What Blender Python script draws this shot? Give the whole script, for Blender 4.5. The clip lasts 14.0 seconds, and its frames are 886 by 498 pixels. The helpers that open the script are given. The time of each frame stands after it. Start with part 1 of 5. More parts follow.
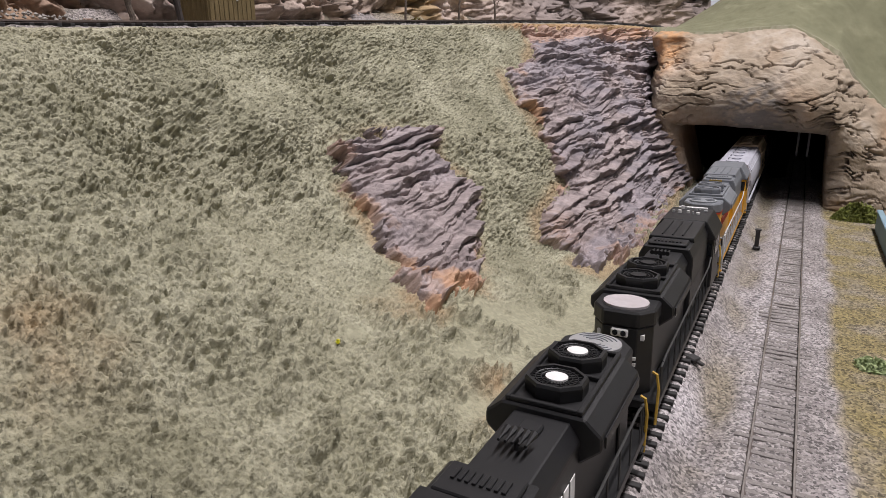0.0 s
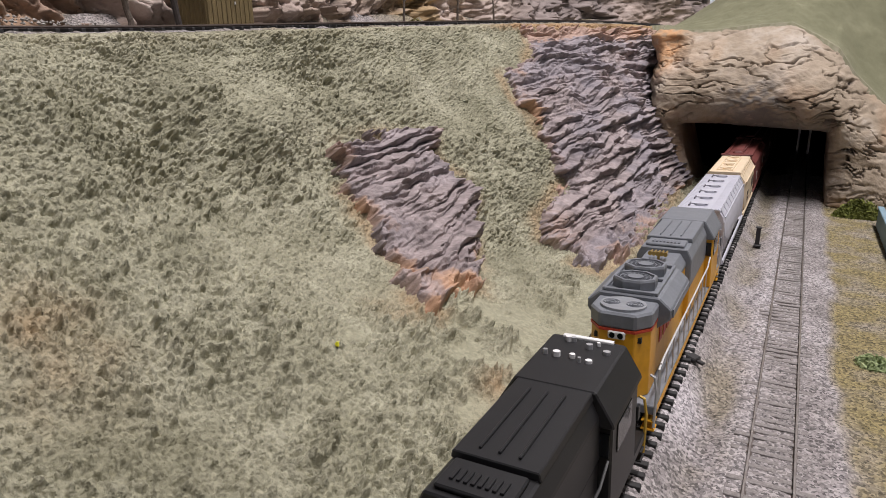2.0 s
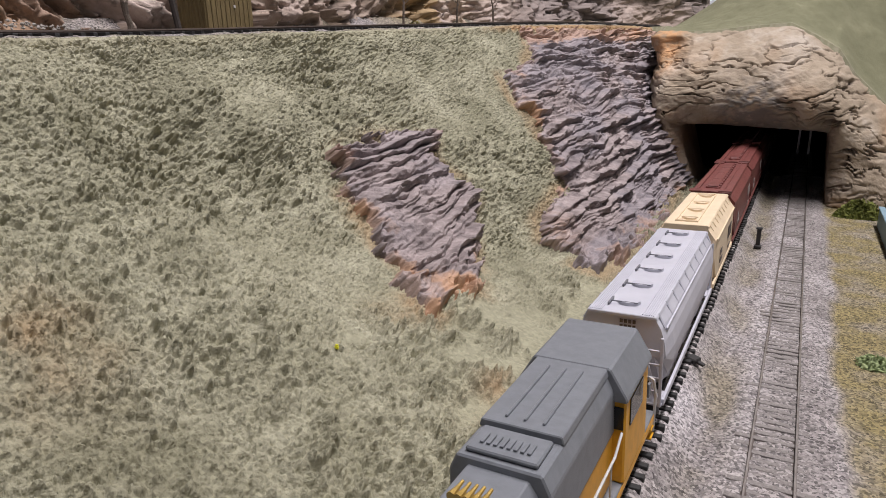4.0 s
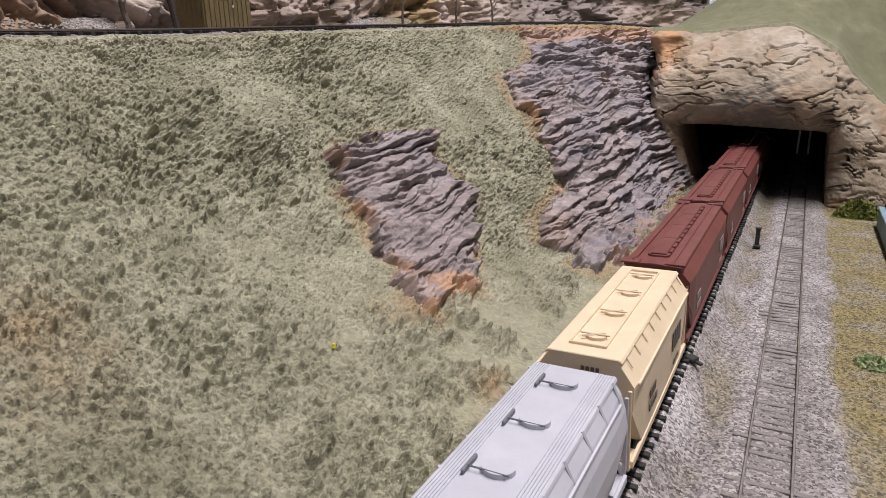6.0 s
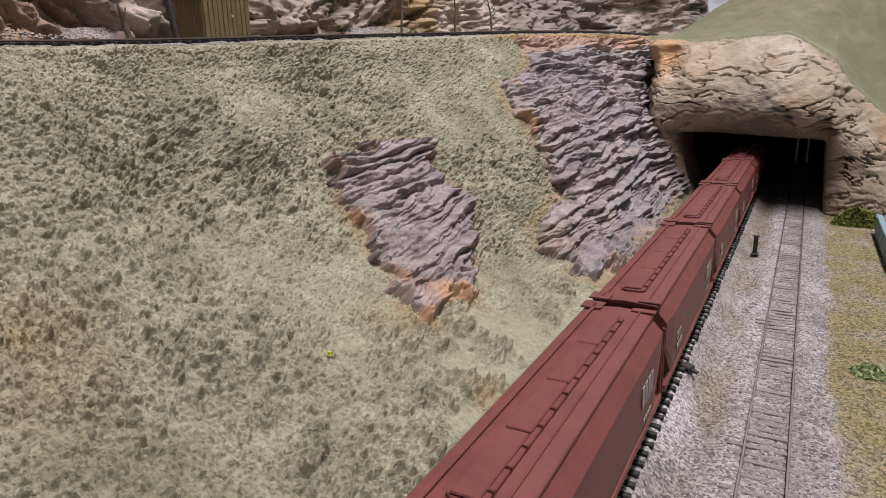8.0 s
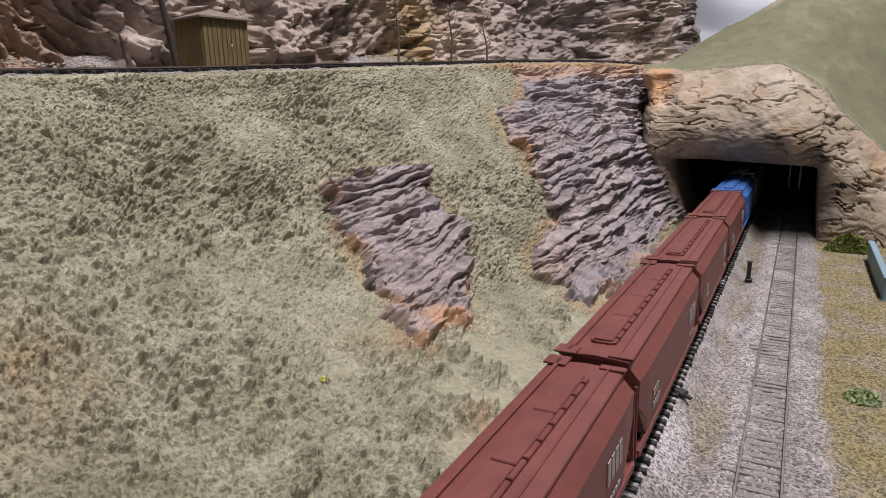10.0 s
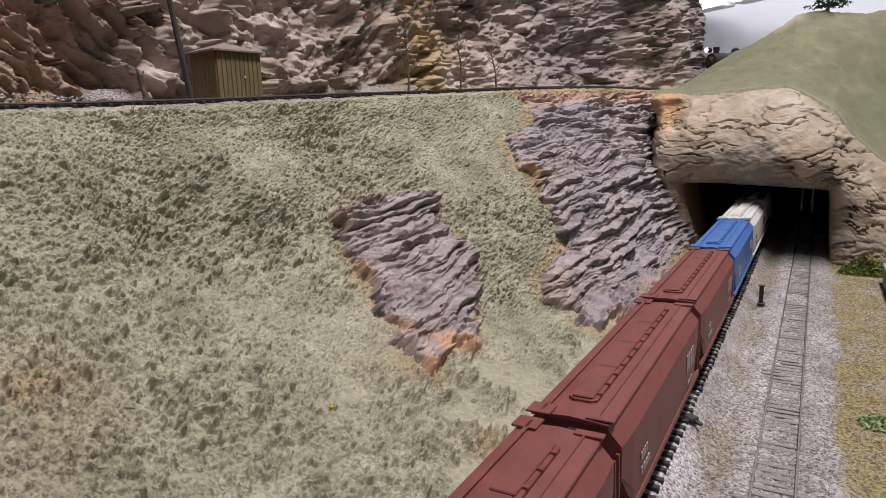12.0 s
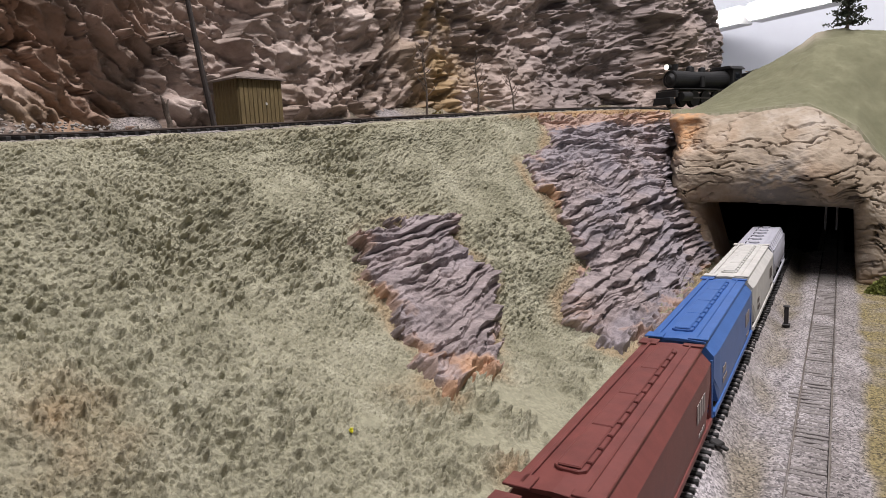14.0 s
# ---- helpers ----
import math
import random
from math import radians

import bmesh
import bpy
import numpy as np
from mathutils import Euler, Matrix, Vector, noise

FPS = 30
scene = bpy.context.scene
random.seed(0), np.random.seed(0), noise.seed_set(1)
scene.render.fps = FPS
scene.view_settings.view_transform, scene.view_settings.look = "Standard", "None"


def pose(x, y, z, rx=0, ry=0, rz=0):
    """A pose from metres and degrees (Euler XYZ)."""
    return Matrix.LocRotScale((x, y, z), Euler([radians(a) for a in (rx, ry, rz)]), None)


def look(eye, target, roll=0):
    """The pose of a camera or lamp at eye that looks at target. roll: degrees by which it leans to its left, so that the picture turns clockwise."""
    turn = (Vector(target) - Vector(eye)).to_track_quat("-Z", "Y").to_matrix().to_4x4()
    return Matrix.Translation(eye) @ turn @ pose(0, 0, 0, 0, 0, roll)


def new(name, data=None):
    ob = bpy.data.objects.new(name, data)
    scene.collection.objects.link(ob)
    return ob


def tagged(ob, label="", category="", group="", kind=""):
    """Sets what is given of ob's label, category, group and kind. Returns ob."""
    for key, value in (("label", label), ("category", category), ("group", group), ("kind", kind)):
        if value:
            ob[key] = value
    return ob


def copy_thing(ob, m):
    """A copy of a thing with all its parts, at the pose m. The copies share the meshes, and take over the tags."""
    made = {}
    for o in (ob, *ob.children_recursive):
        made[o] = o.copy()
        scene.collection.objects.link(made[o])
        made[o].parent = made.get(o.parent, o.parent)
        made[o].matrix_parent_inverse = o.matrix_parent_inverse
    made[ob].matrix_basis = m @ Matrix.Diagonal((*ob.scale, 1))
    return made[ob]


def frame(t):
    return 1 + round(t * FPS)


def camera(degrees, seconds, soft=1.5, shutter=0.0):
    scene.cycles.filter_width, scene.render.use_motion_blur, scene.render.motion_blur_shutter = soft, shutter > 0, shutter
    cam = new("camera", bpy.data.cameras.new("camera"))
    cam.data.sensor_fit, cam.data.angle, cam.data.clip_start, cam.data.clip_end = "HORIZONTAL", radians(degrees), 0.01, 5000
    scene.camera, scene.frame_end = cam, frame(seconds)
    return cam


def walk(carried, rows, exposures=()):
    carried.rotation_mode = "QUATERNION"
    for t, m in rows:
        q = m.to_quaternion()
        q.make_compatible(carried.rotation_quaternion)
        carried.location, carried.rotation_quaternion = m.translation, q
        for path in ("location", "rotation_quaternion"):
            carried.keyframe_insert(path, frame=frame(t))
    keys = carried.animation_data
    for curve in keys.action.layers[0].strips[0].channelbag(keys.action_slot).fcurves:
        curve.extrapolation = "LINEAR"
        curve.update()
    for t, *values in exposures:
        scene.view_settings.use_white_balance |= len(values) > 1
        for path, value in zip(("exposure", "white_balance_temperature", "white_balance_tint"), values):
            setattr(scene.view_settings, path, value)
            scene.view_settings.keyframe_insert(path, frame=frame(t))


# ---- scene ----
cam = camera(70, 14.0, soft=0.6)
PATH = [
    (0, pose(-0.0075, -0.0020, 0.1517, 73.676, 0.430, 29.019)),
    (0.5, pose(-0.0070, -0.0018, 0.1516, 73.641, 0.542, 29.015)),
    (1, pose(-0.0067, -0.0013, 0.1519, 73.697, 0.708, 28.989)),
    (1.5, pose(-0.0061, -0.0013, 0.1523, 73.693, 0.838, 29.062)),
    (2, pose(-0.0060, -0.0012, 0.1525, 73.675, 1.003, 29.068)),
    (2.5, pose(-0.0058, -0.0011, 0.1530, 73.730, 1.137, 29.085)),
    (3, pose(-0.0060, -0.0012, 0.1528, 73.757, 1.203, 29.103)),
    (5.5, pose(-0.0033, 0.0003, 0.1518, 74.021, 1.331, 29.155)),
    (6, pose(-0.0038, 0.0003, 0.1515, 73.950, 1.296, 29.183)),
    (6.5, pose(-0.0036, 0.0002, 0.1518, 74.000, 1.317, 29.210)),
    (7, pose(-0.0037, -0.0005, 0.1519, 74.046, 1.273, 29.267)),
    (7.5, pose(-0.0023, 0.0000, 0.1522, 74.273, 1.340, 29.332)),
    (8, pose(-0.0009, 0.0007, 0.1524, 74.593, 1.317, 29.310)),
    (10.5, pose(0.0023, -0.0011, 0.1536, 77.391, 1.251, 29.237)),
    (11, pose(0.0035, -0.0006, 0.1541, 77.891, 1.365, 29.508)),
    (11.5, pose(0.0065, -0.0006, 0.1545, 78.683, 1.620, 29.820)),
    (12, pose(0.0063, -0.0017, 0.1544, 79.158, 1.811, 30.259)),
    (12.5, pose(0.0071, -0.0019, 0.1552, 79.695, 2.098, 30.739)),
    (13, pose(0.0064, -0.0028, 0.1549, 80.257, 2.132, 31.176)),
    (13.5, pose(0.0064, -0.0024, 0.1554, 80.631, 2.333, 31.541)),
    (14, pose(0.0063, -0.0023, 0.1560, 81.080, 2.504, 31.851)),
]
walk(cam, PATH)

# ---- light: the layout room's ceiling tubes, two added fill lamps and white surroundings ----
world = bpy.data.worlds.new("room_world")
scene.world = world
world.use_nodes = True
world.node_tree.nodes["Background"].inputs[0].default_value = (0.86, 0.92, 1.0, 1)
world.node_tree.nodes["Background"].inputs[1].default_value = 0.05
scene.view_settings.exposure = 0.0


def tube_or_fill_lamp(x, y, z, sx, sy, power, aim):
    d = bpy.data.lights.new("tube_or_fill_light", "AREA")
    d.shape, d.size, d.size_y, d.energy = "RECTANGLE", sx, sy, power
    d.color = (1.0, 0.945, 0.96)
    ob = new("tube_or_fill_light", d)
    ob.matrix_world = look((x, y, z), aim)
    return ob


tube_or_fill_lamp(0.27, 0.45, 1.78, 1.6, 0.12, 51, (-0.18, 0.45, 0))
# Weak unseen fill lamp, added for the train's right side.
tube_or_fill_lamp(1.30, 0.30, 1.75, 2.4, 0.14, 3, (0.0, 0.30, 0))
# Unseen lamp added only to brighten the far wall.
tube_or_fill_lamp(0.10, 2.60, 1.85, 2.4, 0.12, 55, (0.10, 4.60, -0.2))



# ---- numeric noise ----
def hashed(ix, iy, iz, seed):
    h = (ix * 374761393 + iy * 668265263 + iz * 2147483647 + seed * 1274126177) & 0xFFFFFFFF
    h = ((h ^ (h >> 13)) * 1274126177) & 0xFFFFFFFF
    h = ((h ^ (h >> 16)) * 2246822519) & 0xFFFFFFFF
    return ((h ^ (h >> 15)) & 0xFFFFFF) / float(0xFFFFFF)


def value_noise(x, y, z, seed=0):
    x, y, z = np.broadcast_arrays(x, y, z)
    ix, iy, iz = (np.floor(a).astype(np.int64) for a in (x, y, z))
    fx, fy, fz = x - ix, y - iy, z - iz
    sx, sy, sz = (f * f * (3 - 2 * f) for f in (fx, fy, fz))
    out = 0
    for dx in (0, 1):
        for dy in (0, 1):
            for dz in (0, 1):
                wgt = (sx if dx else 1 - sx) * (sy if dy else 1 - sy) * (sz if dz else 1 - sz)
                out = out + wgt * hashed(ix + dx, iy + dy, iz + dz, seed)
    return out * 2 - 1


def fbm(x, y, z, octaves=4, seed=0, gain=0.5):
    out, amp = 0, 1.0
    for o in range(octaves):
        out = out + amp * value_noise(x * 2**o, y * 2**o, z * 2**o, seed + o)
        amp *= gain
    return out


def cells(x, y, seed=0):
    """Distance to the nearest of scattered seeds, one in each unit square, and that seed's random number."""
    ix, iy = np.floor(x).astype(np.int64), np.floor(y).astype(np.int64)
    best, val = np.full(x.shape, 9.0), np.zeros(x.shape)
    for dx in (-1, 0, 1):
        for dy in (-1, 0, 1):
            jx, jy = ix + dx, iy + dy
            px = jx + hashed(jx, jy, 0 * jx, seed)
            py = jy + hashed(jx, jy, 0 * jx + 1, seed)
            d = (px - x) ** 2 + (py - y) ** 2
            m = d < best
            best = np.where(m, d, best)
            val = np.where(m, hashed(jx, jy, 0 * jx + 2, seed), val)
    return np.sqrt(best), val


def cells3(P, seed=0):
    """As cells(), for points in space; also the distance to the second seed."""
    i = np.floor(P).astype(np.int64)
    best, second, val = np.full(P.shape[:-1], 9.0), np.full(P.shape[:-1], 9.0), np.zeros(P.shape[:-1])
    for dx in (-1, 0, 1):
        for dy in (-1, 0, 1):
            for dz in (-1, 0, 1):
                jx, jy, jz = i[..., 0] + dx, i[..., 1] + dy, i[..., 2] + dz
                h = hashed(jx, jy, jz, seed)
                h2, h3 = (h * 917.0) % 1.0, (h * 7331.0) % 1.0
                d = (jx + h - P[..., 0]) ** 2 + (jy + h2 - P[..., 1]) ** 2 + (jz + h3 - P[..., 2]) ** 2
                m = d < best
                second = np.where(m, best, np.minimum(second, d))
                best = np.where(m, d, best)
                val = np.where(m, (h * 51713.0) % 1.0, val)
    return np.sqrt(best), np.sqrt(second), val


def curve1(pts, y):
    """A smooth curve through (y, value) pairs."""
    p = np.array(pts, float)
    yy = np.asarray(y, float)
    h = 0.03
    return sum(np.interp(yy + k * h, p[:, 0], p[:, 1]) for k in (-1.0, -0.5, 0, 0.5, 1.0)) / 5


def grid_object(name, P, material, smooth=True, keep=None, masks=None, parent=None):
    """A mesh over an array of points (rows, columns, 3); keep drops faces; masks are paint masks on the points."""
    r, c = P.shape[:2]
    idx = np.arange(r * c).reshape(r, c)
    quads = np.stack([idx[:-1, :-1], idx[:-1, 1:], idx[1:, 1:], idx[1:, :-1]], -1).reshape(-1, 4)
    if keep is not None:
        k = keep.reshape(-1)
        quads = quads[k[quads].any(1)]
    used = np.zeros(r * c, bool)
    used[quads.reshape(-1)] = True
    remap = np.cumsum(used) - 1
    quads = remap[quads]
    V = P.reshape(-1, 3)[used]
    me = bpy.data.meshes.new(name)
    me.vertices.add(len(V))
    me.vertices.foreach_set("co", V.reshape(-1).astype(np.float32))
    me.loops.add(quads.size)
    me.loops.foreach_set("vertex_index", quads.reshape(-1).astype(np.int32))
    me.polygons.add(len(quads))
    me.polygons.foreach_set("loop_start", (np.arange(len(quads)) * 4).astype(np.int32))
    me.polygons.foreach_set("use_smooth", np.full(len(quads), smooth))
    me.update(calc_edges=True)
    for key, val in (masks or {}).items():
        at = me.attributes.new(key, "FLOAT", "POINT")
        at.data.foreach_set("value", val.reshape(-1)[used].astype(np.float32))
    me.materials.append(material)
    ob = new(name, me)
    ob.parent = parent
    return ob


def normals(P):
    a = np.gradient(P, axis=0)
    b = np.gradient(P, axis=1)
    n = np.cross(a, b)
    return n / (np.linalg.norm(n, axis=-1, keepdims=True) + 1e-12)


# ---- materials ----
def material(name, stops, scale=300.0, rough=0.85, bump=0.0, bump_scale=1500.0, metal=0.0, detail=6.0, stretch=(1, 1, 1), mask=None, mask_colour=None, speck=None):
    """A surface with a colour ramp over noise (colours per position), fine relief, an optional painted mask and specks."""
    m = bpy.data.materials.new(name)
    m.use_nodes = True
    nt = m.node_tree
    b = nt.nodes["Principled BSDF"]
    N, L = nt.nodes.new, nt.links.new
    co = N("ShaderNodeTexCoord")
    mp = N("ShaderNodeMapping")
    mp.inputs["Scale"].default_value = stretch
    L(co.outputs["Object"], mp.inputs["Vector"])
    n1 = N("ShaderNodeTexNoise")
    n1.inputs["Scale"].default_value, n1.inputs["Detail"].default_value, n1.inputs["Roughness"].default_value = scale, detail, 0.65
    L(mp.outputs[0], n1.inputs["Vector"])
    ramp = N("ShaderNodeValToRGB")
    e = ramp.color_ramp.elements
    for k, (p, c) in enumerate(stops):
        el = e[k] if k < 2 else e.new(p)
        el.position, el.color = p, (*c, 1)
    L(n1.outputs["Fac"], ramp.inputs["Fac"])
    out = ramp.outputs["Color"]
    for mname, mcol in ([] if not mask else zip(mask, mask_colour)):
        at = N("ShaderNodeAttribute")
        at.attribute_name = mname
        mx = N("ShaderNodeMix")
        mx.data_type = "RGBA"
        L(at.outputs["Fac"], mx.inputs[0]), L(out, mx.inputs[6])
        mx.inputs[7].default_value = (*mcol, 1)
        out = mx.outputs[2]
    if speck:
        vo = N("ShaderNodeTexVoronoi")
        vo.inputs["Scale"].default_value = speck[0]
        L(co.outputs["Object"], vo.inputs["Vector"])
        sep = N("ShaderNodeSeparateColor")
        L(vo.outputs["Color"], sep.inputs[0])
        r2 = N("ShaderNodeValToRGB")
        r2.color_ramp.elements[0].position, r2.color_ramp.elements[1].position = 0.0, 1.0
        r2.color_ramp.elements[0].color, r2.color_ramp.elements[1].color = (*speck[1], 1), (*speck[2], 1)
        L(sep.outputs[0], r2.inputs["Fac"])
        mx = N("ShaderNodeMix")
        mx.data_type, mx.blend_type = "RGBA", "MULTIPLY"
        mx.inputs[0].default_value = 1.0
        L(out, mx.inputs[6]), L(r2.outputs["Color"], mx.inputs[7])
        out = mx.outputs[2]
    L(out, b.inputs["Base Color"])
    b.inputs["Roughness"].default_value, b.inputs["Metallic"].default_value = rough, metal
    if bump:
        n2 = N("ShaderNodeTexNoise")
        n2.inputs["Scale"].default_value, n2.inputs["Detail"].default_value = bump_scale, 4
        L(mp.outputs[0], n2.inputs["Vector"])
        bp = N("ShaderNodeBump")
        bp.inputs["Strength"].default_value, bp.inputs["Distance"].default_value = bump, 0.001
        L(n2.outputs["Fac"], bp.inputs["Height"]), L(bp.outputs[0], b.inputs["Normal"])
    return m


def paint(name, col, rough=0.5, metal=0.0, spread=0.12, bump=0.05):
    a = tuple(max(0, c * (1 - spread)) for c in col)
    d = tuple(min(1, c * (1 + spread)) for c in col)
    return material(name, [(0.3, a), (0.7, d)], scale=220, rough=rough, metal=metal, bump=bump, bump_scale=4000)


def glow(name, col, power):
    m = bpy.data.materials.new(name)
    m.use_nodes = True
    b = m.node_tree.nodes["Principled BSDF"]
    b.inputs["Base Color"].default_value = (*col, 1)
    b.inputs["Emission Color"].default_value = (*col, 1)
    b.inputs["Emission Strength"].default_value = power
    return m


# The dark mask mixes olive foam tone with painted shading of the hollows.
FOAM = material("ground_foam", [(0.30, (0.235, 0.226, 0.155)), (0.5, (0.325, 0.312, 0.226)), (0.72, (0.43, 0.415, 0.315))], scale=26, rough=0.95, bump=0.9, bump_scale=950, detail=6,
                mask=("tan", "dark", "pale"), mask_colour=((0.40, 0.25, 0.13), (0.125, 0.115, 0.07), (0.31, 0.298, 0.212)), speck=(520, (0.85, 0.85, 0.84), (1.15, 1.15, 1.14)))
SMOOTH_GREEN = material("painted_green_scenery", [(0.25, (0.13, 0.13, 0.075)), (0.55, (0.18, 0.178, 0.108)), (0.8, (0.25, 0.245, 0.155))], scale=30, rough=0.95, bump=0.5, bump_scale=900, detail=10,
                        mask=("pale",), mask_colour=((0.42, 0.37, 0.30),))
SLATE = material("violet_grey_rock", [(0.28, (0.10, 0.080, 0.080)), (0.5, (0.275, 0.228, 0.226)), (0.72, (0.45, 0.38, 0.374))], scale=70, rough=0.75, bump=0.7, bump_scale=900, detail=10,
                 mask=("tan", "blue"), mask_colour=((0.48, 0.29, 0.18), (0.20, 0.20, 0.25)))
SAND_ROCK = material("cream_portal_rock", [(0.28, (0.19, 0.145, 0.098)), (0.5, (0.345, 0.28, 0.21)), (0.72, (0.50, 0.44, 0.38))], scale=22, rough=0.85, bump=0.5, bump_scale=700, detail=10,
                     mask=("tan", "soot", "crack"), mask_colour=((0.55, 0.30, 0.14), (0.13, 0.125, 0.125), (0.10, 0.08, 0.07)))
CLIFF = material("brown_cliff_rock", [(0.28, (0.06, 0.045, 0.038)), (0.42, (0.23, 0.18, 0.15)), (0.56, (0.40, 0.32, 0.28)), (0.74, (0.62, 0.53, 0.48))], scale=14, rough=0.85, bump=0.6, bump_scale=500, detail=12,
                 mask=("ochre", "grey", "warm"), mask_colour=((0.36, 0.24, 0.09), (0.22, 0.185, 0.18), (0.30, 0.185, 0.12)))
BALLAST = material("grey_ballast", [(0.3, (0.19, 0.176, 0.172)), (0.7, (0.32, 0.298, 0.294))], scale=40, rough=0.9, bump=1.0, bump_scale=1100,
                   speck=(950, (0.30, 0.29, 0.29), (1.6, 1.56, 1.56)), mask=("dirt", "white", "grass"), mask_colour=((0.21, 0.185, 0.135), (0.46, 0.44, 0.455), (0.215, 0.18, 0.085)))
# Near-black colour that carries the darkness inside the tunnel.
BLACK_VOID = material("tunnel_darkness", [(0.3, (0.006, 0.006, 0.006)), (0.7, (0.012, 0.012, 0.012))], rough=0.95)
TIE_BLACK = paint("black_plastic_tie", (0.018, 0.017, 0.017), 0.6)
TIE_GREY = material("weathered_tie", [(0.3, (0.15, 0.135, 0.128)), (0.7, (0.29, 0.265, 0.255))], scale=600, rough=0.9, bump=0.4, bump_scale=2500)
RAIL = material("rail_steel", [(0.3, (0.075, 0.058, 0.05)), (0.7, (0.13, 0.105, 0.095))], scale=200, rough=0.6, metal=0.2)
RAIL_TOP = material("polished_rail_head", [(0.3, (0.26, 0.225, 0.21)), (0.7, (0.40, 0.365, 0.345))], scale=150, rough=0.25, metal=0.6)

# ---- hillside: a steep foam-covered bank between the two track levels ----
FOOT = [(-0.5, -0.085), (0.55, -0.085), (0.7, -0.090), (0.95, -0.10)]
KNEE = [(-0.5, -0.22), (0.0, -0.20), (0.17, -0.192), (0.27, -0.190), (0.36, -0.187), (0.47, -0.168), (0.6, -0.142), (0.75, -0.122), (0.95, -0.125)]
MID = [(-0.5, -0.30), (0.0, -0.278), (0.15, -0.272), (0.25, -0.268), (0.35, -0.258), (0.45, -0.235), (0.55, -0.203), (0.7, -0.167), (0.95, -0.158)]
SHOULDER = [(-0.5, -0.365), (0.0, -0.337), (0.2, -0.324), (0.32, -0.312), (0.43, -0.296), (0.55, -0.270), (0.65, -0.249), (0.82, -0.205), (0.95, -0.196)]
TOP = [(-0.5, -0.39), (0.05, -0.355), (0.2, -0.346), (0.29, -0.338), (0.43, -0.312), (0.55, -0.292), (0.65, -0.272), (0.8, -0.227), (0.95, -0.206)]
ZTOP = [(-0.5, 0.163), (0.18, 0.1715), (0.28, 0.1755), (0.34, 0.1785), (0.415, 0.182), (0.515, 0.1865), (0.65, 0.193), (0.74, 0.196), (0.87, 0.199), (1.3, 0.202)]


def bank(y, s):
    """The bank's bare surface: y along the track, s from the ditch (0) to the shelf's edge (1)."""
    zt = curve1(ZTOP, y)
    knots_s = [0, 0.32, 0.56, 0.82, 1.0]
    xs = [curve1(c, y) for c in (FOOT, KNEE, MID, SHOULDER, TOP)]
    zs = [0 * y - 0.002, 0.006 + 0.038 * np.clip((0.44 - y) * 4, 0, 1), 0 * y + 0.092, zt * 0.87, zt]
    x, z = 0, 0
    for k in range(5):
        wgt = np.zeros_like(s)
        for h in (-0.05, -0.025, 0, 0.025, 0.05):
            wgt = wgt + np.interp(np.clip(s + h, 0, 1), knots_s, [1.0 if j == k else 0.0 for j in range(5)]) / 5
        x, z = x + xs[k] * wgt, z + zs[k] * wgt
    z = z - 0.014 * np.clip((0.62 - y) * 5, 0, 1) * np.clip((y - 0.2) * 6, 0.2, 1) * np.exp(-(((s - 0.14) / 0.10) ** 2))
    P = np.stack([x, y, z], -1)
    n = normals(P)
    n = n * np.sign(n[..., :1] + 0.5 * n[..., 2:3])
    big = 0.006 * fbm(y * 11, s * 4.5, 0 * y, 3, 3)
    big = big + 0.014 * np.exp(-(((y - 0.165) / 0.022) ** 2)) * np.clip((s - 0.45) * 4, 0, 1) * np.clip((1.0 - s) * 6, 0, 1)
    big = big - 0.012 * np.exp(-(((y - 0.222) / 0.024) ** 2)) * np.clip((s - 0.4) * 4, 0, 1) * np.clip((0.98 - s) * 6, 0, 1)
    big = big + 0.010 * np.exp(-(((y - 0.285) / 0.03) ** 2) - ((s - 0.68) / 0.07) ** 2)
    big = big + 0.008 * np.exp(-(((y - 0.43) / 0.03) ** 2) - ((s - 0.6) / 0.15) ** 2)
    big = big - 0.010 * np.exp(-(((y - 0.445) / 0.02) ** 2) - ((s - 0.36) / 0.12) ** 2)
    return P + n * (big * np.clip((1.0 - s) * 12, 0, 1))[..., None], n


def inside_distance(y, z, poly):
    """Signed distance to a polygon in (y, z), positive inside."""
    best = np.full(y.shape, 9.0)
    odd = np.zeros(y.shape, bool)
    for (y0, z0), (y1, z1) in zip(poly, poly[1:] + poly[:1]):
        ey, ez = y1 - y0, z1 - z0
        t = np.clip(((y - y0) * ey + (z - z0) * ez) / (ey * ey + ez * ez), 0, 1)
        best = np.minimum(best, np.hypot(y - y0 - t * ey, z - z0 - t * ez))
        cross = (z0 > z) != (z1 > z)
        odd ^= cross & (y < (z - z0) * ey / (ez if ez else 1e-9) + y0)
    return np.where(odd, best, -best)


BARE_FLOOR = [(0.268, -0.165), (0.299, -0.169), (0.332, -0.159), (0.359, -0.148), (0.448, -0.133), (0.470, -0.095), (0.400, -0.080), (0.238, -0.080), (0.205, -0.115), (0.226, -0.132), (0.245, -0.153)]
CRUMBS = ((0.424, -0.147, 0.024, 0.011, 1.3), (0.375, -0.160, 0.022, 0.010, 0.8), (0.288, -0.136, 0.017, 0.011, 1.0), (0.263, -0.155, 0.010, 0.010, 0.9), (0.345, -0.128, 0.016, 0.006, 0.7), (0.240, -0.120, 0.012, 0.008, 0.6))
CASTING_A = [(0.317, 0.111), (0.3455, 0.112), (0.4045, 0.112), (0.4155, 0.1015), (0.4004, 0.0837), (0.4087, 0.0547), (0.4087, 0.0311), (0.3785, 0.0), (0.3276, -0.0277), (0.3015, -0.0167), (0.2672, -0.0231), (0.2768, -0.0015), (0.2892, 0.0187), (0.3015, 0.0505), (0.3057, 0.0757), (0.3084, 0.0945)]
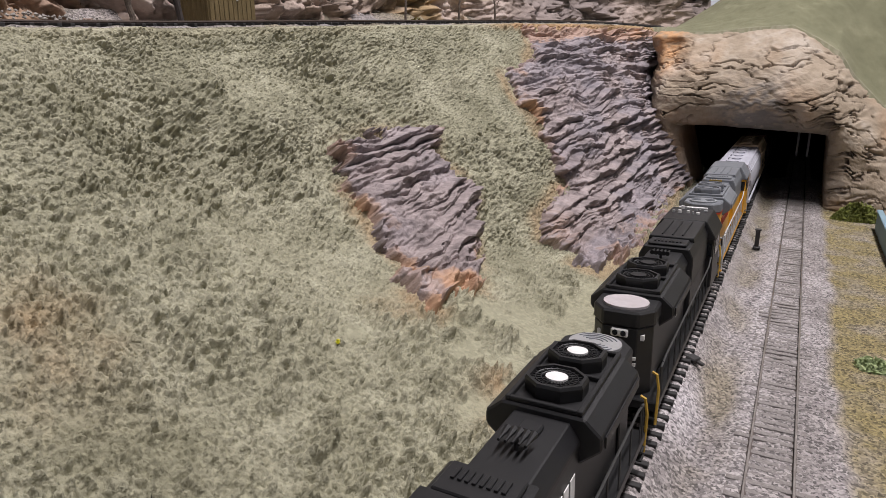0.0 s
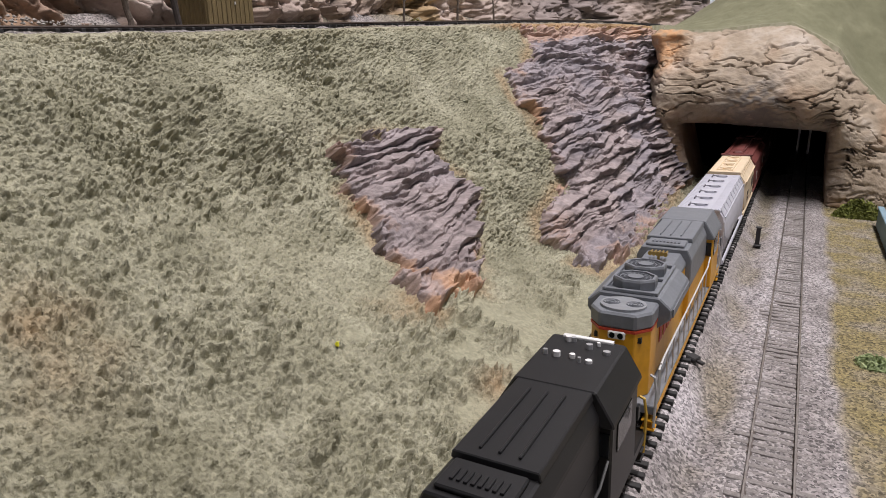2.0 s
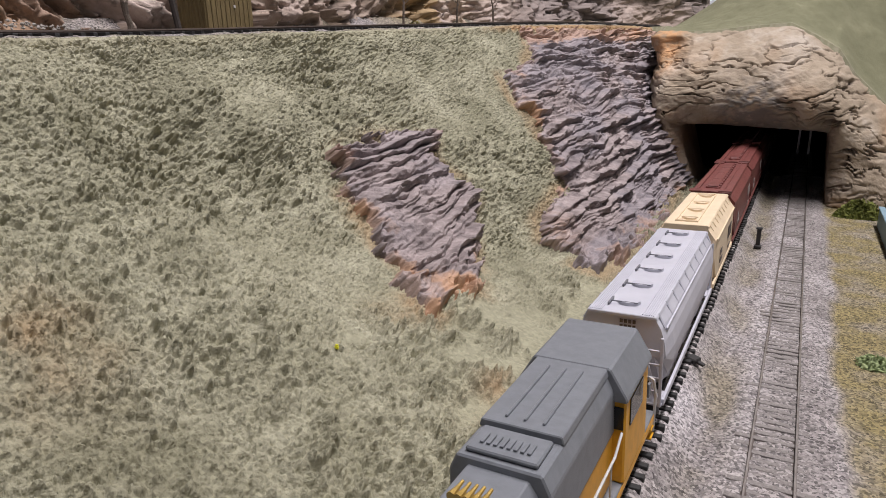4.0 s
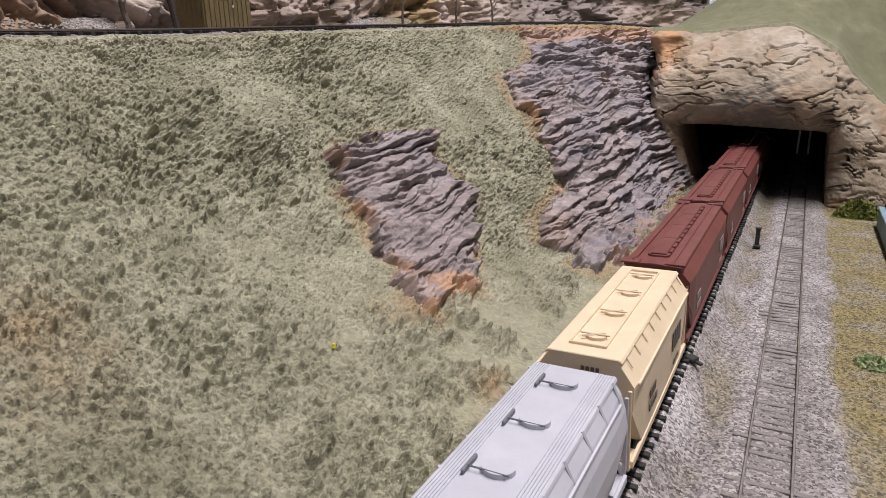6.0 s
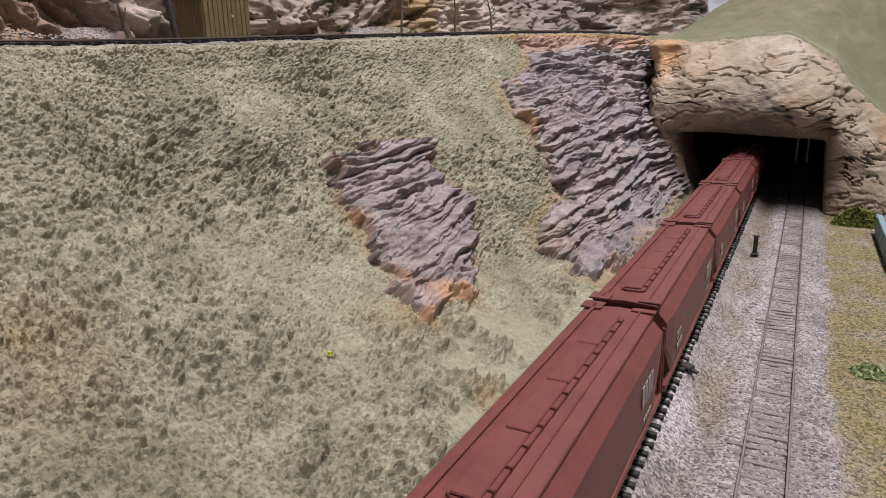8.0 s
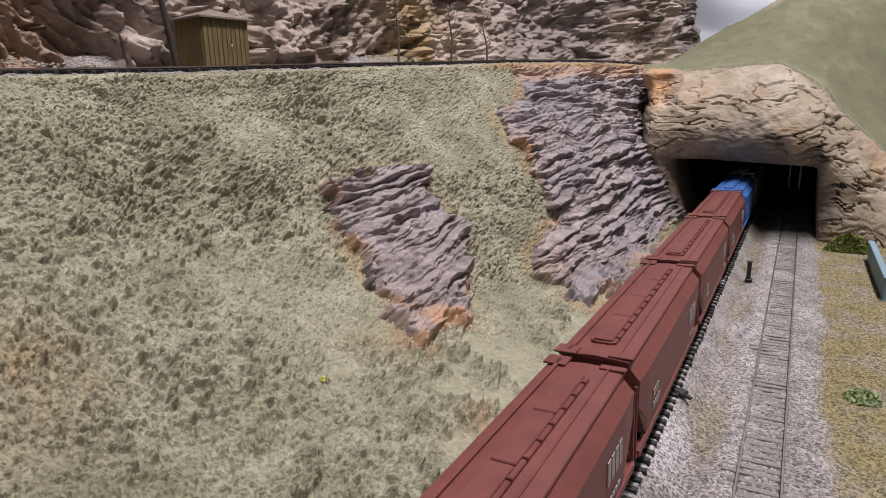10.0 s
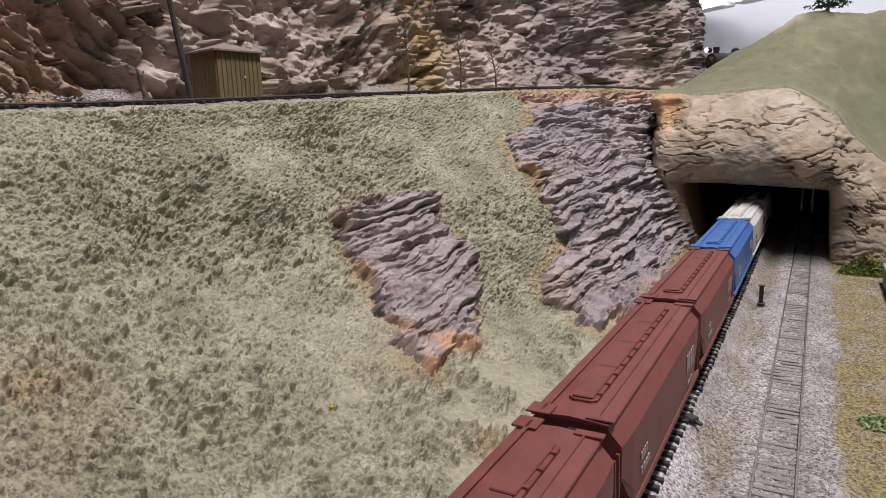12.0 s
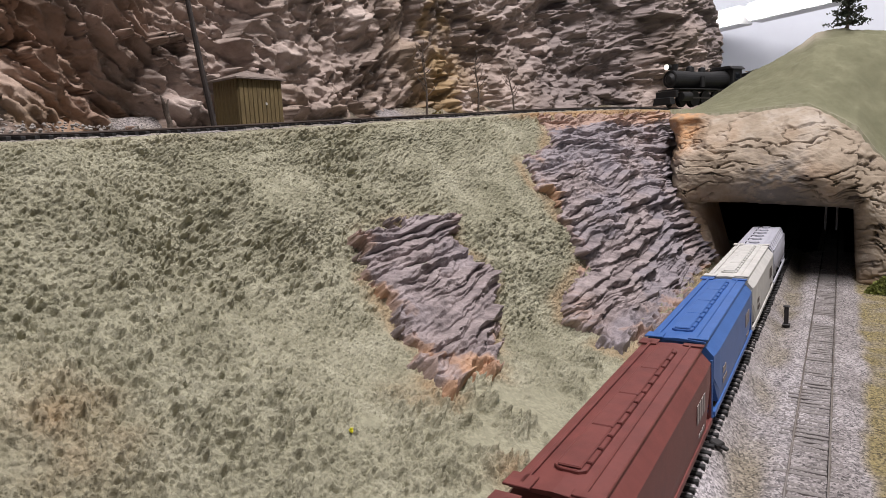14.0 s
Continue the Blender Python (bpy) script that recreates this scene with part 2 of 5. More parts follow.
CASTING_B = [(0.628, 0.195), (0.704, 0.187), (0.80, 0.177), (0.950, 0.164), (0.92, 0.100), (0.87, 0.055), (0.824, -0.051), (0.615, -0.069), (0.524, -0.068), (0.46, -0.068), (0.467, -0.038), (0.461, -0.022), (0.470, 0.0), (0.527, 0.020), (0.523, 0.046), (0.538, 0.090), (0.535, 0.121), (0.543, 0.145), (0.594, 0.150), (0.622, 0.168)]


def foam_bank(name, y0, y1, ny, ns, s0=0.0):
    k = np.linspace(0, 1, ny)
    y, s = np.meshgrid(y0 + (y1 - y0) * (0.52 * k + 0.48 * k * k), np.linspace(s0, 1, ns), indexing="ij")
    P, n = bank(y, s)
    x0 = P[..., 0]
    a, b = y, P[..., 2] - 0.9 * (P[..., 0] + 0.25)
    sheared = P[..., 2] - 0.5 * (P[..., 0] + 0.25)
    covered = np.maximum(inside_distance(y, sheared, CASTING_A), inside_distance(y, sheared, CASTING_B))
    wob = fbm(P[..., 0] * 420, P[..., 1] * 420, P[..., 2] * 420, 2, 8)[..., None]
    d1, e1, v1 = cells3(P * 440 + 0.30 * wob, 1)
    d2, e2, v2 = cells3(P * 270 + 0.45 * wob, 2)
    d3, e3, v3 = cells3(P * 230 + 0.6 * wob, 4)
    lump = fbm(P[..., 0] * 50, P[..., 1] * 50, P[..., 2] * 50, 3, 21)
    patch = fbm(a * 17, b * 17, 0 * a, 4, 31)
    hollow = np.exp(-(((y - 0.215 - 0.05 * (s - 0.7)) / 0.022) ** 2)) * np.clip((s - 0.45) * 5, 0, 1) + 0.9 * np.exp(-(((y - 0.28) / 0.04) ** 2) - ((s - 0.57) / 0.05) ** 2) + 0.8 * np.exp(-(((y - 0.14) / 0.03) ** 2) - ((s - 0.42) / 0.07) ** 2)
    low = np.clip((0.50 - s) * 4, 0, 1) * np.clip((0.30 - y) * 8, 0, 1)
    coarse = np.clip(0.60 + 1.0 * patch + 0.55 * hollow + 0.55 * low, 0.05, 1.6)
    crumb = 0 * y
    for cy, cx, ry, rx, amp in CRUMBS:
        crumb = np.maximum(crumb, amp * np.exp(-(((y - cy) / ry) ** 2) - ((x0 - cx) / rx) ** 2))
    crumb = np.clip(crumb * (1.0 + 1.1 * fbm(a * 90, b * 90, 0 * a, 3, 63)) + np.clip(1.1 * fbm(a * 55, b * 70, 0 * a, 3, 67) - 0.12, 0, 0.8) * (s < 0.3), 0, 1.4)
    bare = np.clip((inside_distance(y, x0, BARE_FLOOR) + 0.006 * fbm(a * 60, b * 60, 0 * a, 3, 77)) / 0.006, 0, 1) * np.clip(1.15 - 1.7 * crumb, 0, 1)
    bald = np.exp(-((((y - 0.212) / 0.0075) ** 2 + ((x0 + 0.1735) / 0.0055) ** 2) ** 3))
    bare = np.maximum(bare, bald)
    grain = 0.0021 * np.clip((e1 - d1) / 0.42, 0, 1) ** 0.7 * (0.5 + 0.8 * v1)
    clump = 0.0027 * np.clip((e2 - d2) / 0.34, 0, 1) ** 0.6 * np.clip(v2 * 1.8 - 0.6, 0, 1.1)
    pits = -0.0080 * np.clip(0.45 - d3, 0, 1) * np.clip(v3 * 3.6 - 2.4, 0, 1)
    crumbs = 0.0011 * fbm(P[..., 0] * 230, P[..., 1] * 230, P[..., 2] * 230, 3, 55)
    rough = np.clip(coarse + 1.1 * crumb, 0, 2.0)
    disp = (grain + (clump + crumbs + pits) * rough) * (1 - 0.95 * bare) + 0.0026 * lump * (1 - 0.4 * bare) + 0.0022 * crumb * (x0 > -0.17) + 0.0035 * bald
    disp = disp + bare * 0.0005 * fbm(a * 150, b * 150, 0 * a, 3, 44)
    disp = disp * np.clip((1.0 - s) * 30, 0.25, 1)
    P = P + n * disp[..., None]
    near1 = np.exp(-(((y - 0.235) / 0.022) ** 2) - ((x0 + 0.108) / 0.012) ** 2) + 0.8 * np.exp(-(((y - 0.262) / 0.02) ** 2) - ((x0 + 0.18) / 0.012) ** 2) + 0.7 * np.exp(-(((y - 0.105) / 0.02) ** 2) - ((s - 0.40) / 0.08) ** 2)
    skirt = np.exp(-((covered / 0.007) ** 2)) * np.clip(0.4 + 1.3 * fbm(a * 30, b * 30, 0 * a, 3, 92), 0, 1)
    rim = np.clip((s - 0.925) * 30, 0, 1) * np.clip((y - 0.56) * 14, 0.06, 1)
    tan = np.clip(0.55 * near1 * (0.5 + 1.2 * np.clip(lump + 0.3, 0, 1)) + 0.45 * skirt + 0.8 * rim, 0, 0.85)
    # Hollow shading painted into the colour, plus darker olive foam low down and crumbs.
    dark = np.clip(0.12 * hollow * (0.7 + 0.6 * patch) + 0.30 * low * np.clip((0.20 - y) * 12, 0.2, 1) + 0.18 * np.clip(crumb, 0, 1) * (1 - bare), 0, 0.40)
    pale = 0.85 * bare
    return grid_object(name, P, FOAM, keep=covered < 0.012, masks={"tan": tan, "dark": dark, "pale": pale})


tagged(foam_bank("hillside", 0.05, 0.98, 1420, 680), "steep bank covered in sage green ground foam", "hillside", kind="structure")


# ---- rock castings set into the bank ----
def outcrop(name, poly, label, seed, period, slope, thick, ny, ns, blue=0.0, orange_top=0.0):
    ys = [p[0] for p in poly]
    y0, y1 = min(ys) - 0.012, max(ys) + 0.012
    y, s = np.meshgrid(np.linspace(y0, y1, ny), np.linspace(0.04, 1, ns), indexing="ij")
    P, n = bank(y, s)
    z = P[..., 2] - 0.5 * (P[..., 0] + 0.25)
    a, b = y, z
    d = inside_distance(y, z, poly) + 0.006 * fbm(a * 110, b * 130, 0 * a, 4, seed)
    bend = slope(s)
    warp = 0.75 * fbm(a * 14, b * 24, 0 * a, 3, seed + 1) + 0.22 * fbm(a * 70, b * 110, 0 * a, 3, seed + 2)
    lane = (b - bend * (a - ys[0])) / period + warp
    f = lane - np.floor(lane)
    row = np.floor(lane)
    ledge = np.where(f < 0.80, (f / 0.80) ** 0.65, ((1 - f) / 0.20) ** 0.8)
    strength = np.clip(0.55 + 0.75 * value_noise(a * 24 + row * 7.3, row, 0 * a, seed + 4), 0.15, 1.1)
    chunk_d, chunk_v = cells(a * 75 + 0.5 * warp, lane * 0.9, seed + 6)
    lane2 = (b - bend * 1.3 * (a - ys[0])) / (period * 0.45) + 1.9 * warp + 0.6 * fbm(a * 60, b * 60, 0 * a, 2, seed + 8)
    f2 = lane2 - np.floor(lane2)
    chips = fbm(a * 240, b * 380, 0 * a, 3, seed + 9)
    lumps = fbm(a * 40, b * 50, 0 * a, 3, seed + 12)
    relief = 0.0112 * ledge * strength + 0.0022 * (chunk_v - 0.4) * np.clip(1.2 - chunk_d, 0, 1) + 0.0022 * np.abs(f2 - 0.5) + 0.0008 * chips + 0.0022 * lumps
    cover = np.clip(d / 0.005, 0, 1)
    disp = -0.006 + (thick + 0.006 + relief) * cover
    P = P + n * disp[..., None]
    P[..., 2] -= 0.0055 * ledge * strength * cover
    edge_tan = np.clip(1.0 - d / 0.010 + 0.9 * fbm(a * 50, b * 50, 0 * a, 3, seed + 20), 0, 1) * 0.95 * np.clip(0.55 + 1.6 * fbm(a * 18, b * 18, 0 * a, 2, seed + 23), 0, 1)
    tan = np.maximum(edge_tan, orange_top * np.clip((s - 0.84) / 0.02 + 0.9 * chips, 0, 1))
    foot = np.exp(-(((y - min(ys) - 0.012) / 0.022) ** 2) - ((z + 0.02) / 0.03) ** 2)
    tan = np.clip(np.maximum(tan, 0.35 * foot * np.clip(0.8 + chips, 0, 1)), 0, 1)
    bl = blue * np.clip(0.5 + 1.6 * fbm(a * 20, b * 30, 0 * a, 3, seed + 30) + 0.6 * (s > 0.72), 0, 1)
    ob = grid_object(name, P, SLATE, keep=d > -0.004, masks={"tan": tan, "blue": bl})
    return tagged(ob, label, "rock outcrop", "rock castings on the bank")


outcrop("rock_outcrop", CASTING_A, "violet grey layered rock casting with orange edges in the bank", 5, 0.0095, lambda s: 0.10 - 0.55 * np.clip((s - 0.50) * 5, 0, 1) * 0.2, 0.007, 420, 640, 0.15, 0.6)
outcrop("rock_outcrop", CASTING_B, "tall violet grey layered rock face beside the tunnel mouth", 45, 0.0095, lambda s: 0.10 - 0.16 * np.clip((s - 0.35) * 3, 0, 1), 0.004, 700, 620, 0.35, 0.95)

# ---- ground: ballast and grass strip ----
TX, TZ = -0.0552, 0.008   # centre of the train's track


def ground_sheet(name, x0, x1, y0, y1, nx, ny, fine):
    x, y = np.meshgrid(np.linspace(x0, x1, nx), np.linspace(y0, y1, ny), indexing="ij")
    grass = np.clip((x - 0.0225 - 0.004 * fbm(y * 25, x * 25, 0 * x, 3, 4)) / 0.006, 0, 1)
    between = np.exp(-(((x + 0.026 + 0.01 * (y - 0.4)) / 0.009) ** 2))
    z = -0.0022 - 0.0022 * between - 0.0015 * grass + 0.0078 * np.clip((-0.030 - x) / 0.012, 0, 1) - 0.034 * np.clip((-0.080 - x) / 0.035, 0, 1)
    z = z + 0.0005 * np.clip((np.abs(x) - 0.0085) / 0.002, 0, 1) * np.clip((0.022 - np.abs(x)) / 0.004, 0, 1)
    z = z - 0.0001 * np.clip((0.0085 - np.abs(x)) / 0.002, 0, 1)
    far = np.clip((np.abs(x) - 0.3) * 4, 0, 1)
    z = z - 0.06 * far
    if fine:
        d1, v1 = cells(x * 620, y * 620, 3)
        d2, v2 = cells(x * 330, y * 330, 6)
        z = z + 0.0011 * np.clip(0.6 - d1, 0, 1) * (0.3 + v1) + 0.0011 * np.clip(0.55 - d2, 0, 1) * np.clip(v2 * 2 - 1, 0, 1) * (1 - 0.6 * grass) + 0.0006 * fbm(x * 90, y * 90, 0 * x, 3, 2)
    dirt = np.clip(between * (0.75 + 0.9 * fbm(x * 45, y * 30, 0 * x, 4, 14)), 0, 0.9)
    white = np.clip(np.exp(-(((x + 0.038) / 0.008) ** 2) - ((y - 0.275) / 0.028) ** 2) * 0.9 + 0.35 * np.exp(-(((x + 0.0125) / 0.006) ** 2)) + 0.3 * np.clip(fbm(x * 30, y * 20, 0 * x, 3, 66), 0, 1), 0, 0.9)
    return grid_object(name, np.stack([x, y, z], -1), BALLAST, masks={"dirt": dirt, "white": white * (1 - grass), "grass": grass * np.clip(0.85 + 0.35 * fbm(x * 70, y * 70, 0 * x, 4, 18), 0.4, 1)})


tagged(ground_sheet("ground", -0.125, 0.10, 0.12, 0.98, 330, 1050, True), "grey ballast bed with a brown grass strip", "ground", kind="structure")
SUB = material("benchwork_scenery", [(0.3, (0.16, 0.14, 0.10)), (0.7, (0.24, 0.21, 0.16))], scale=8, rough=0.95)


# ---- mesh helpers ----
def thing(name, label, category, m=None, group="", kind=""):
    ob = new(name)
    if m is not None:
        ob.matrix_world = m
    return tagged(ob, label, category, group, kind)


def part(name, bm, mat, parent, label="", smooth=False):
    me = bpy.data.meshes.new(name)
    bmesh.ops.recalc_face_normals(bm, faces=bm.faces)
    if smooth:
        for f in bm.faces:
            f.smooth = True
    bm.to_mesh(me)
    bm.free()
    me.materials.append(mat)
    ob = new(name, me)
    ob.parent = parent
    return tagged(ob, label)


def prism(profile, y0, y1, bm=None, axis="y"):
    """A closed (x, z) profile drawn out from y0 to y1."""
    bm = bm or bmesh.new()
    rings = []
    for yv in (y0, y1):
        if axis == "y":
            rings.append([bm.verts.new((px, yv, pz)) for px, pz in profile])
        elif axis == "z":
            rings.append([bm.verts.new((px, pz, yv)) for px, pz in profile])
        else:
            rings.append([bm.verts.new((yv, px, pz)) for px, pz in profile])
    n = len(profile)
    for k in range(n):
        bm.faces.new((rings[0][k], rings[0][(k + 1) % n], rings[1][(k + 1) % n], rings[1][k]))
    bm.faces.new(rings[0]), bm.faces.new(rings[1][::-1])
    return bm


def bevelled(bm, w=0.0004, seg=1):
    bmesh.ops.bevel(bm, geom=list(bm.edges), offset=w, segments=seg, affect="EDGES", clamp_overlap=True)
    return bm


def block(x0, x1, y0, y1, z0, z1, w=0.0003, bm=None):
    b = prism([(x0, z0), (x1, z0), (x1, z1), (x0, z1)], y0, y1)
    if w:
        bevelled(b, w)
    if bm is None:
        return b
    me = bpy.data.meshes.new("tmp")
    b.to_mesh(me)
    b.free()
    bm.from_mesh(me)
    bpy.data.meshes.remove(me)
    return bm


def tube(points, r, bm=None, sides=6):
    bm = bm or bmesh.new()
    pts = [Vector(p) for p in points]
    rings = []
    for k, p in enumerate(pts):
        a = pts[max(k - 1, 0)]
        b = pts[min(k + 1, len(pts) - 1)]
        d = (b - a).normalized()
        u = d.orthogonal().normalized()
        v = d.cross(u)
        if rings:
            u = (lastu - d * lastu.dot(d)).normalized()
            v = d.cross(u)
        lastu = u
        rr = r[k] if isinstance(r, (list, tuple)) else r
        rings.append([bm.verts.new(p + (u * math.cos(2 * math.pi * j / sides) + v * math.sin(2 * math.pi * j / sides)) * rr) for j in range(sides)])
    for q0, q1 in zip(rings, rings[1:]):
        for j in range(sides):
            bm.faces.new((q0[j], q0[(j + 1) % sides], q1[(j + 1) % sides], q1[j]))
    bm.faces.new(rings[0][::-1]), bm.faces.new(rings[-1])
    return bm


def disc(x, y, z, r, h, bm=None, sides=20, axis="z"):
    d = {"z": (0, 0, h), "x": (h, 0, 0), "y": (0, h, 0)}[axis]
    return tube([(x, y, z), (x + d[0], y + d[1], z + d[2])], r, bm, sides)


# ---- track ----
def track(name, label, m, y0, y1, tie_mat, spacing, tie_h):
    t = thing(name, label, "railway track", m)
    for sgn in (-1, 1):
        x = sgn * 0.00825
        r = part("rail", prism([(x - 0.0011, -0.0022), (x + 0.0011, -0.0022), (x + 0.0003, -0.0017), (x + 0.0004, -0.0004), (x - 0.0004, -0.0004), (x - 0.0003, -0.0017)], y0, y1), RAIL, t)
        part("rail_head", block(x - 0.00048, x + 0.00048, y0, y1, -0.0007, 0.0, 0.00012), RAIL_TOP, r)
    first = None
    n = int((y1 - y0) / spacing)
    rng = random.Random(7)
    for k in range(n):
        if first is None:
            first = part("tie", block(-0.0149, 0.0149, -0.0014, 0.0014, -0.0045, tie_h, 0.0002), tie_mat, t)
            tie = first
        else:
            tie = new("tie", first.data)
            tie.parent = t
        tie.location = (rng.uniform(-0.0004, 0.0004), y0 + k * spacing, rng.uniform(-0.0003, 0.0002))
        tie.rotation_euler = (0, 0, rng.uniform(-0.02, 0.02))
    return t


track("railway_track", "weathered grey model railway track half sunk in ballast", pose(0, 0, 0), 0.10, 1.25, TIE_GREY, 0.0056, -0.0017)
track("railway_track", "black-tied model railway track under the freight train", pose(TX, 0, TZ, 0, 0, 0), 0.02, 1.6, TIE_BLACK, 0.0075, -0.0012)
part_sub = prism([(-0.60, -1.0), (1.32, -1.0), (1.32, -0.04), (-0.60, -0.04)], -0.35, 3.2)
tagged(part("layout_base", part_sub, SUB, None), "brown benchwork carrying the whole layout", "benchwork", kind="structure")

# ---- tunnel mouth ----
def tunnel_portal():
    inner = np.array([(-0.108, -0.03), (-0.112, 0.01), (-0.124, 0.055), (-0.1305, 0.079), (-0.125, 0.0812), (-0.105, 0.0815), (-0.086, 0.0813), (-0.05, 0.0785), (0.0, 0.0762), (0.014, 0.0755), (0.0205, 0.0742), (0.0218, 0.066), (0.024, 0.03), (0.029, -0.03)])
    outer = np.array([(-0.176, -0.03), (-0.178, 0.02), (-0.186, 0.088), (-0.192, 0.137), (-0.176, 0.1885), (-0.147, 0.1845), (-0.109, 0.1835), (-0.068, 0.186), (-0.028, 0.188), (-0.003, 0.172), (0.021, 0.159), (0.039, 0.132), (0.082, 0.088), (0.150, -0.02)])
    seg = np.r_[0, np.cumsum(np.hypot(*np.diff(inner + outer, axis=0).T))]
    uu = np.linspace(0, seg[-1], 460)
    sm = lambda a, h: np.convolve(np.pad(a, h, mode="edge"), np.ones(2 * h + 1) / (2 * h + 1), "valid")
    qx, qz = (sm(np.interp(uu, seg, inner[:, k]), 3) for k in (0, 1))
    ox, oz = (sm(np.interp(uu, seg, outer[:, k]), 7) for k in (0, 1))
    v = np.concatenate([np.linspace(-0.4, 0, 40, endpoint=False), np.linspace(0, 1, 240)])
    U, V = np.meshgrid(np.arange(460), v, indexing="ij")
    vv = np.clip(V, 0, 1)
    x = qx[U] + (ox - qx)[U] * vv
    z = qz[U] + (oz - qz)[U] * vv
    lintel = np.clip((z - 0.05) / 0.04, 0, 1)
    bulge = (0.018 + 0.024 * lintel) * np.sin(np.pi * vv**0.62)
    y = 0.80 - bulge + 0.035 * vv**3 - np.where(V < 0, V * 0.25, 0)
    y = y + 0.09 * vv**3 * np.clip((-0.125 - x) / 0.02, 0, 1) * np.clip((0.180 - z) / 0.03, 0.0, 1)
    y = y - 0.035 * np.clip((x - 0.0) / 0.04, 0, 1) * vv * (1 - np.clip(z / 0.08, 0, 1))
    P = np.stack([x, y, z], -1)
    n = normals(P)
    n = n * -np.sign(n[..., 1:2])
    a, b = x, z
    w1 = fbm(a * 26, b * 26, 0 * a, 3, 7)
    crack1, _ = cells(a * 34 + 0.55 * w1, b * 62 + 0.55 * w1 + 6 * a, 5)
    ridged = 1 - np.abs(fbm(a * 34 + 0.5 * w1, b * 105 + 10 * a + 0.9 * w1, 0 * a, 4, 12))
    fine = fbm(a * 160, b * 260, 0 * a, 4, 23)
    line = np.clip((ridged - 0.88) / 0.10, 0, 1)
    sel = np.clip(0.52 + 1.2 * fbm(a * 17, b * 20, 0 * a, 2, 40), 0, 1)
    disp = 0.0030 * (0.5 - crack1) - 0.0080 * line * sel + 0.0008 * fine + 0.0024 * w1
    P = P + n * (disp * np.clip(vv * 14 + 0.2, 0, 1))[..., None]
    tan = np.clip(np.exp(-(((x + 0.160) / 0.020) ** 2)) * np.clip((z - 0.125) * 25, 0, 1) * (0.6 + 0.6 * fine) + np.clip(0.09 - z, 0, 0.02) * 12 * (x < -0.08) + 0.25 * np.clip(w1, 0, 1), 0, 0.8)
    soot = np.clip(np.exp(-(((x + 0.055) / 0.028) ** 2) - ((z - 0.098) / 0.028) ** 2) * (0.9 + 0.9 * fine) + np.exp(-(((z - 0.078) / 0.012) ** 2)) * 0.5 * (x < 0.02) * (x > -0.1), 0, 0.8)
    crack = np.clip(line * sel * 0.95, 0, 0.9)
    ob = grid_object("tunnel_portal", P, SAND_ROCK, masks={"tan": tan, "soot": soot, "crack": crack})
    tagged(ob, "cream carved rock tunnel mouth stained orange and black", "tunnel portal", kind="structure")


tunnel_portal()
# Lining box behind the mouth; its shade is put into the black colour.
tun = thing("tunnel_lining", "tunnel lining coloured near black in place of the tunnel's shade", "tunnel", kind="structure")
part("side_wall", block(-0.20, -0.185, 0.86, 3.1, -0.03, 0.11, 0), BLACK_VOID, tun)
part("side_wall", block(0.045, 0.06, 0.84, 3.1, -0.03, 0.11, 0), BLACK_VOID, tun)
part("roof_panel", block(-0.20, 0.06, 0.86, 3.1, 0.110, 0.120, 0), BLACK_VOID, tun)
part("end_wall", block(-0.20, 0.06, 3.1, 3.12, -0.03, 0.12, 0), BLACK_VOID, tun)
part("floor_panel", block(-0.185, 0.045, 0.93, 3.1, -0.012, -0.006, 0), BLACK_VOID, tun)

# two pale rods hanging inside the tunnel
ROD = paint("pale_plastic_rod", (0.55, 0.55, 0.56), 0.5)
for rx in (-0.0065, 0.0055):
    rod = thing("hanging_rod", "pale thin rod hanging from the tunnel roof", "rod", pose(rx, 0.93, 0), "rods in the tunnel")
    part("shaft", tube([(0, 0, 0.037), (0, 0, 0.112)], 0.0014, None, 8), ROD, rod)
    part("tip", tube([(0, 0, 0.034), (0, 0, 0.037)], [0.0008, 0.0014], None, 8), ROD, rod)


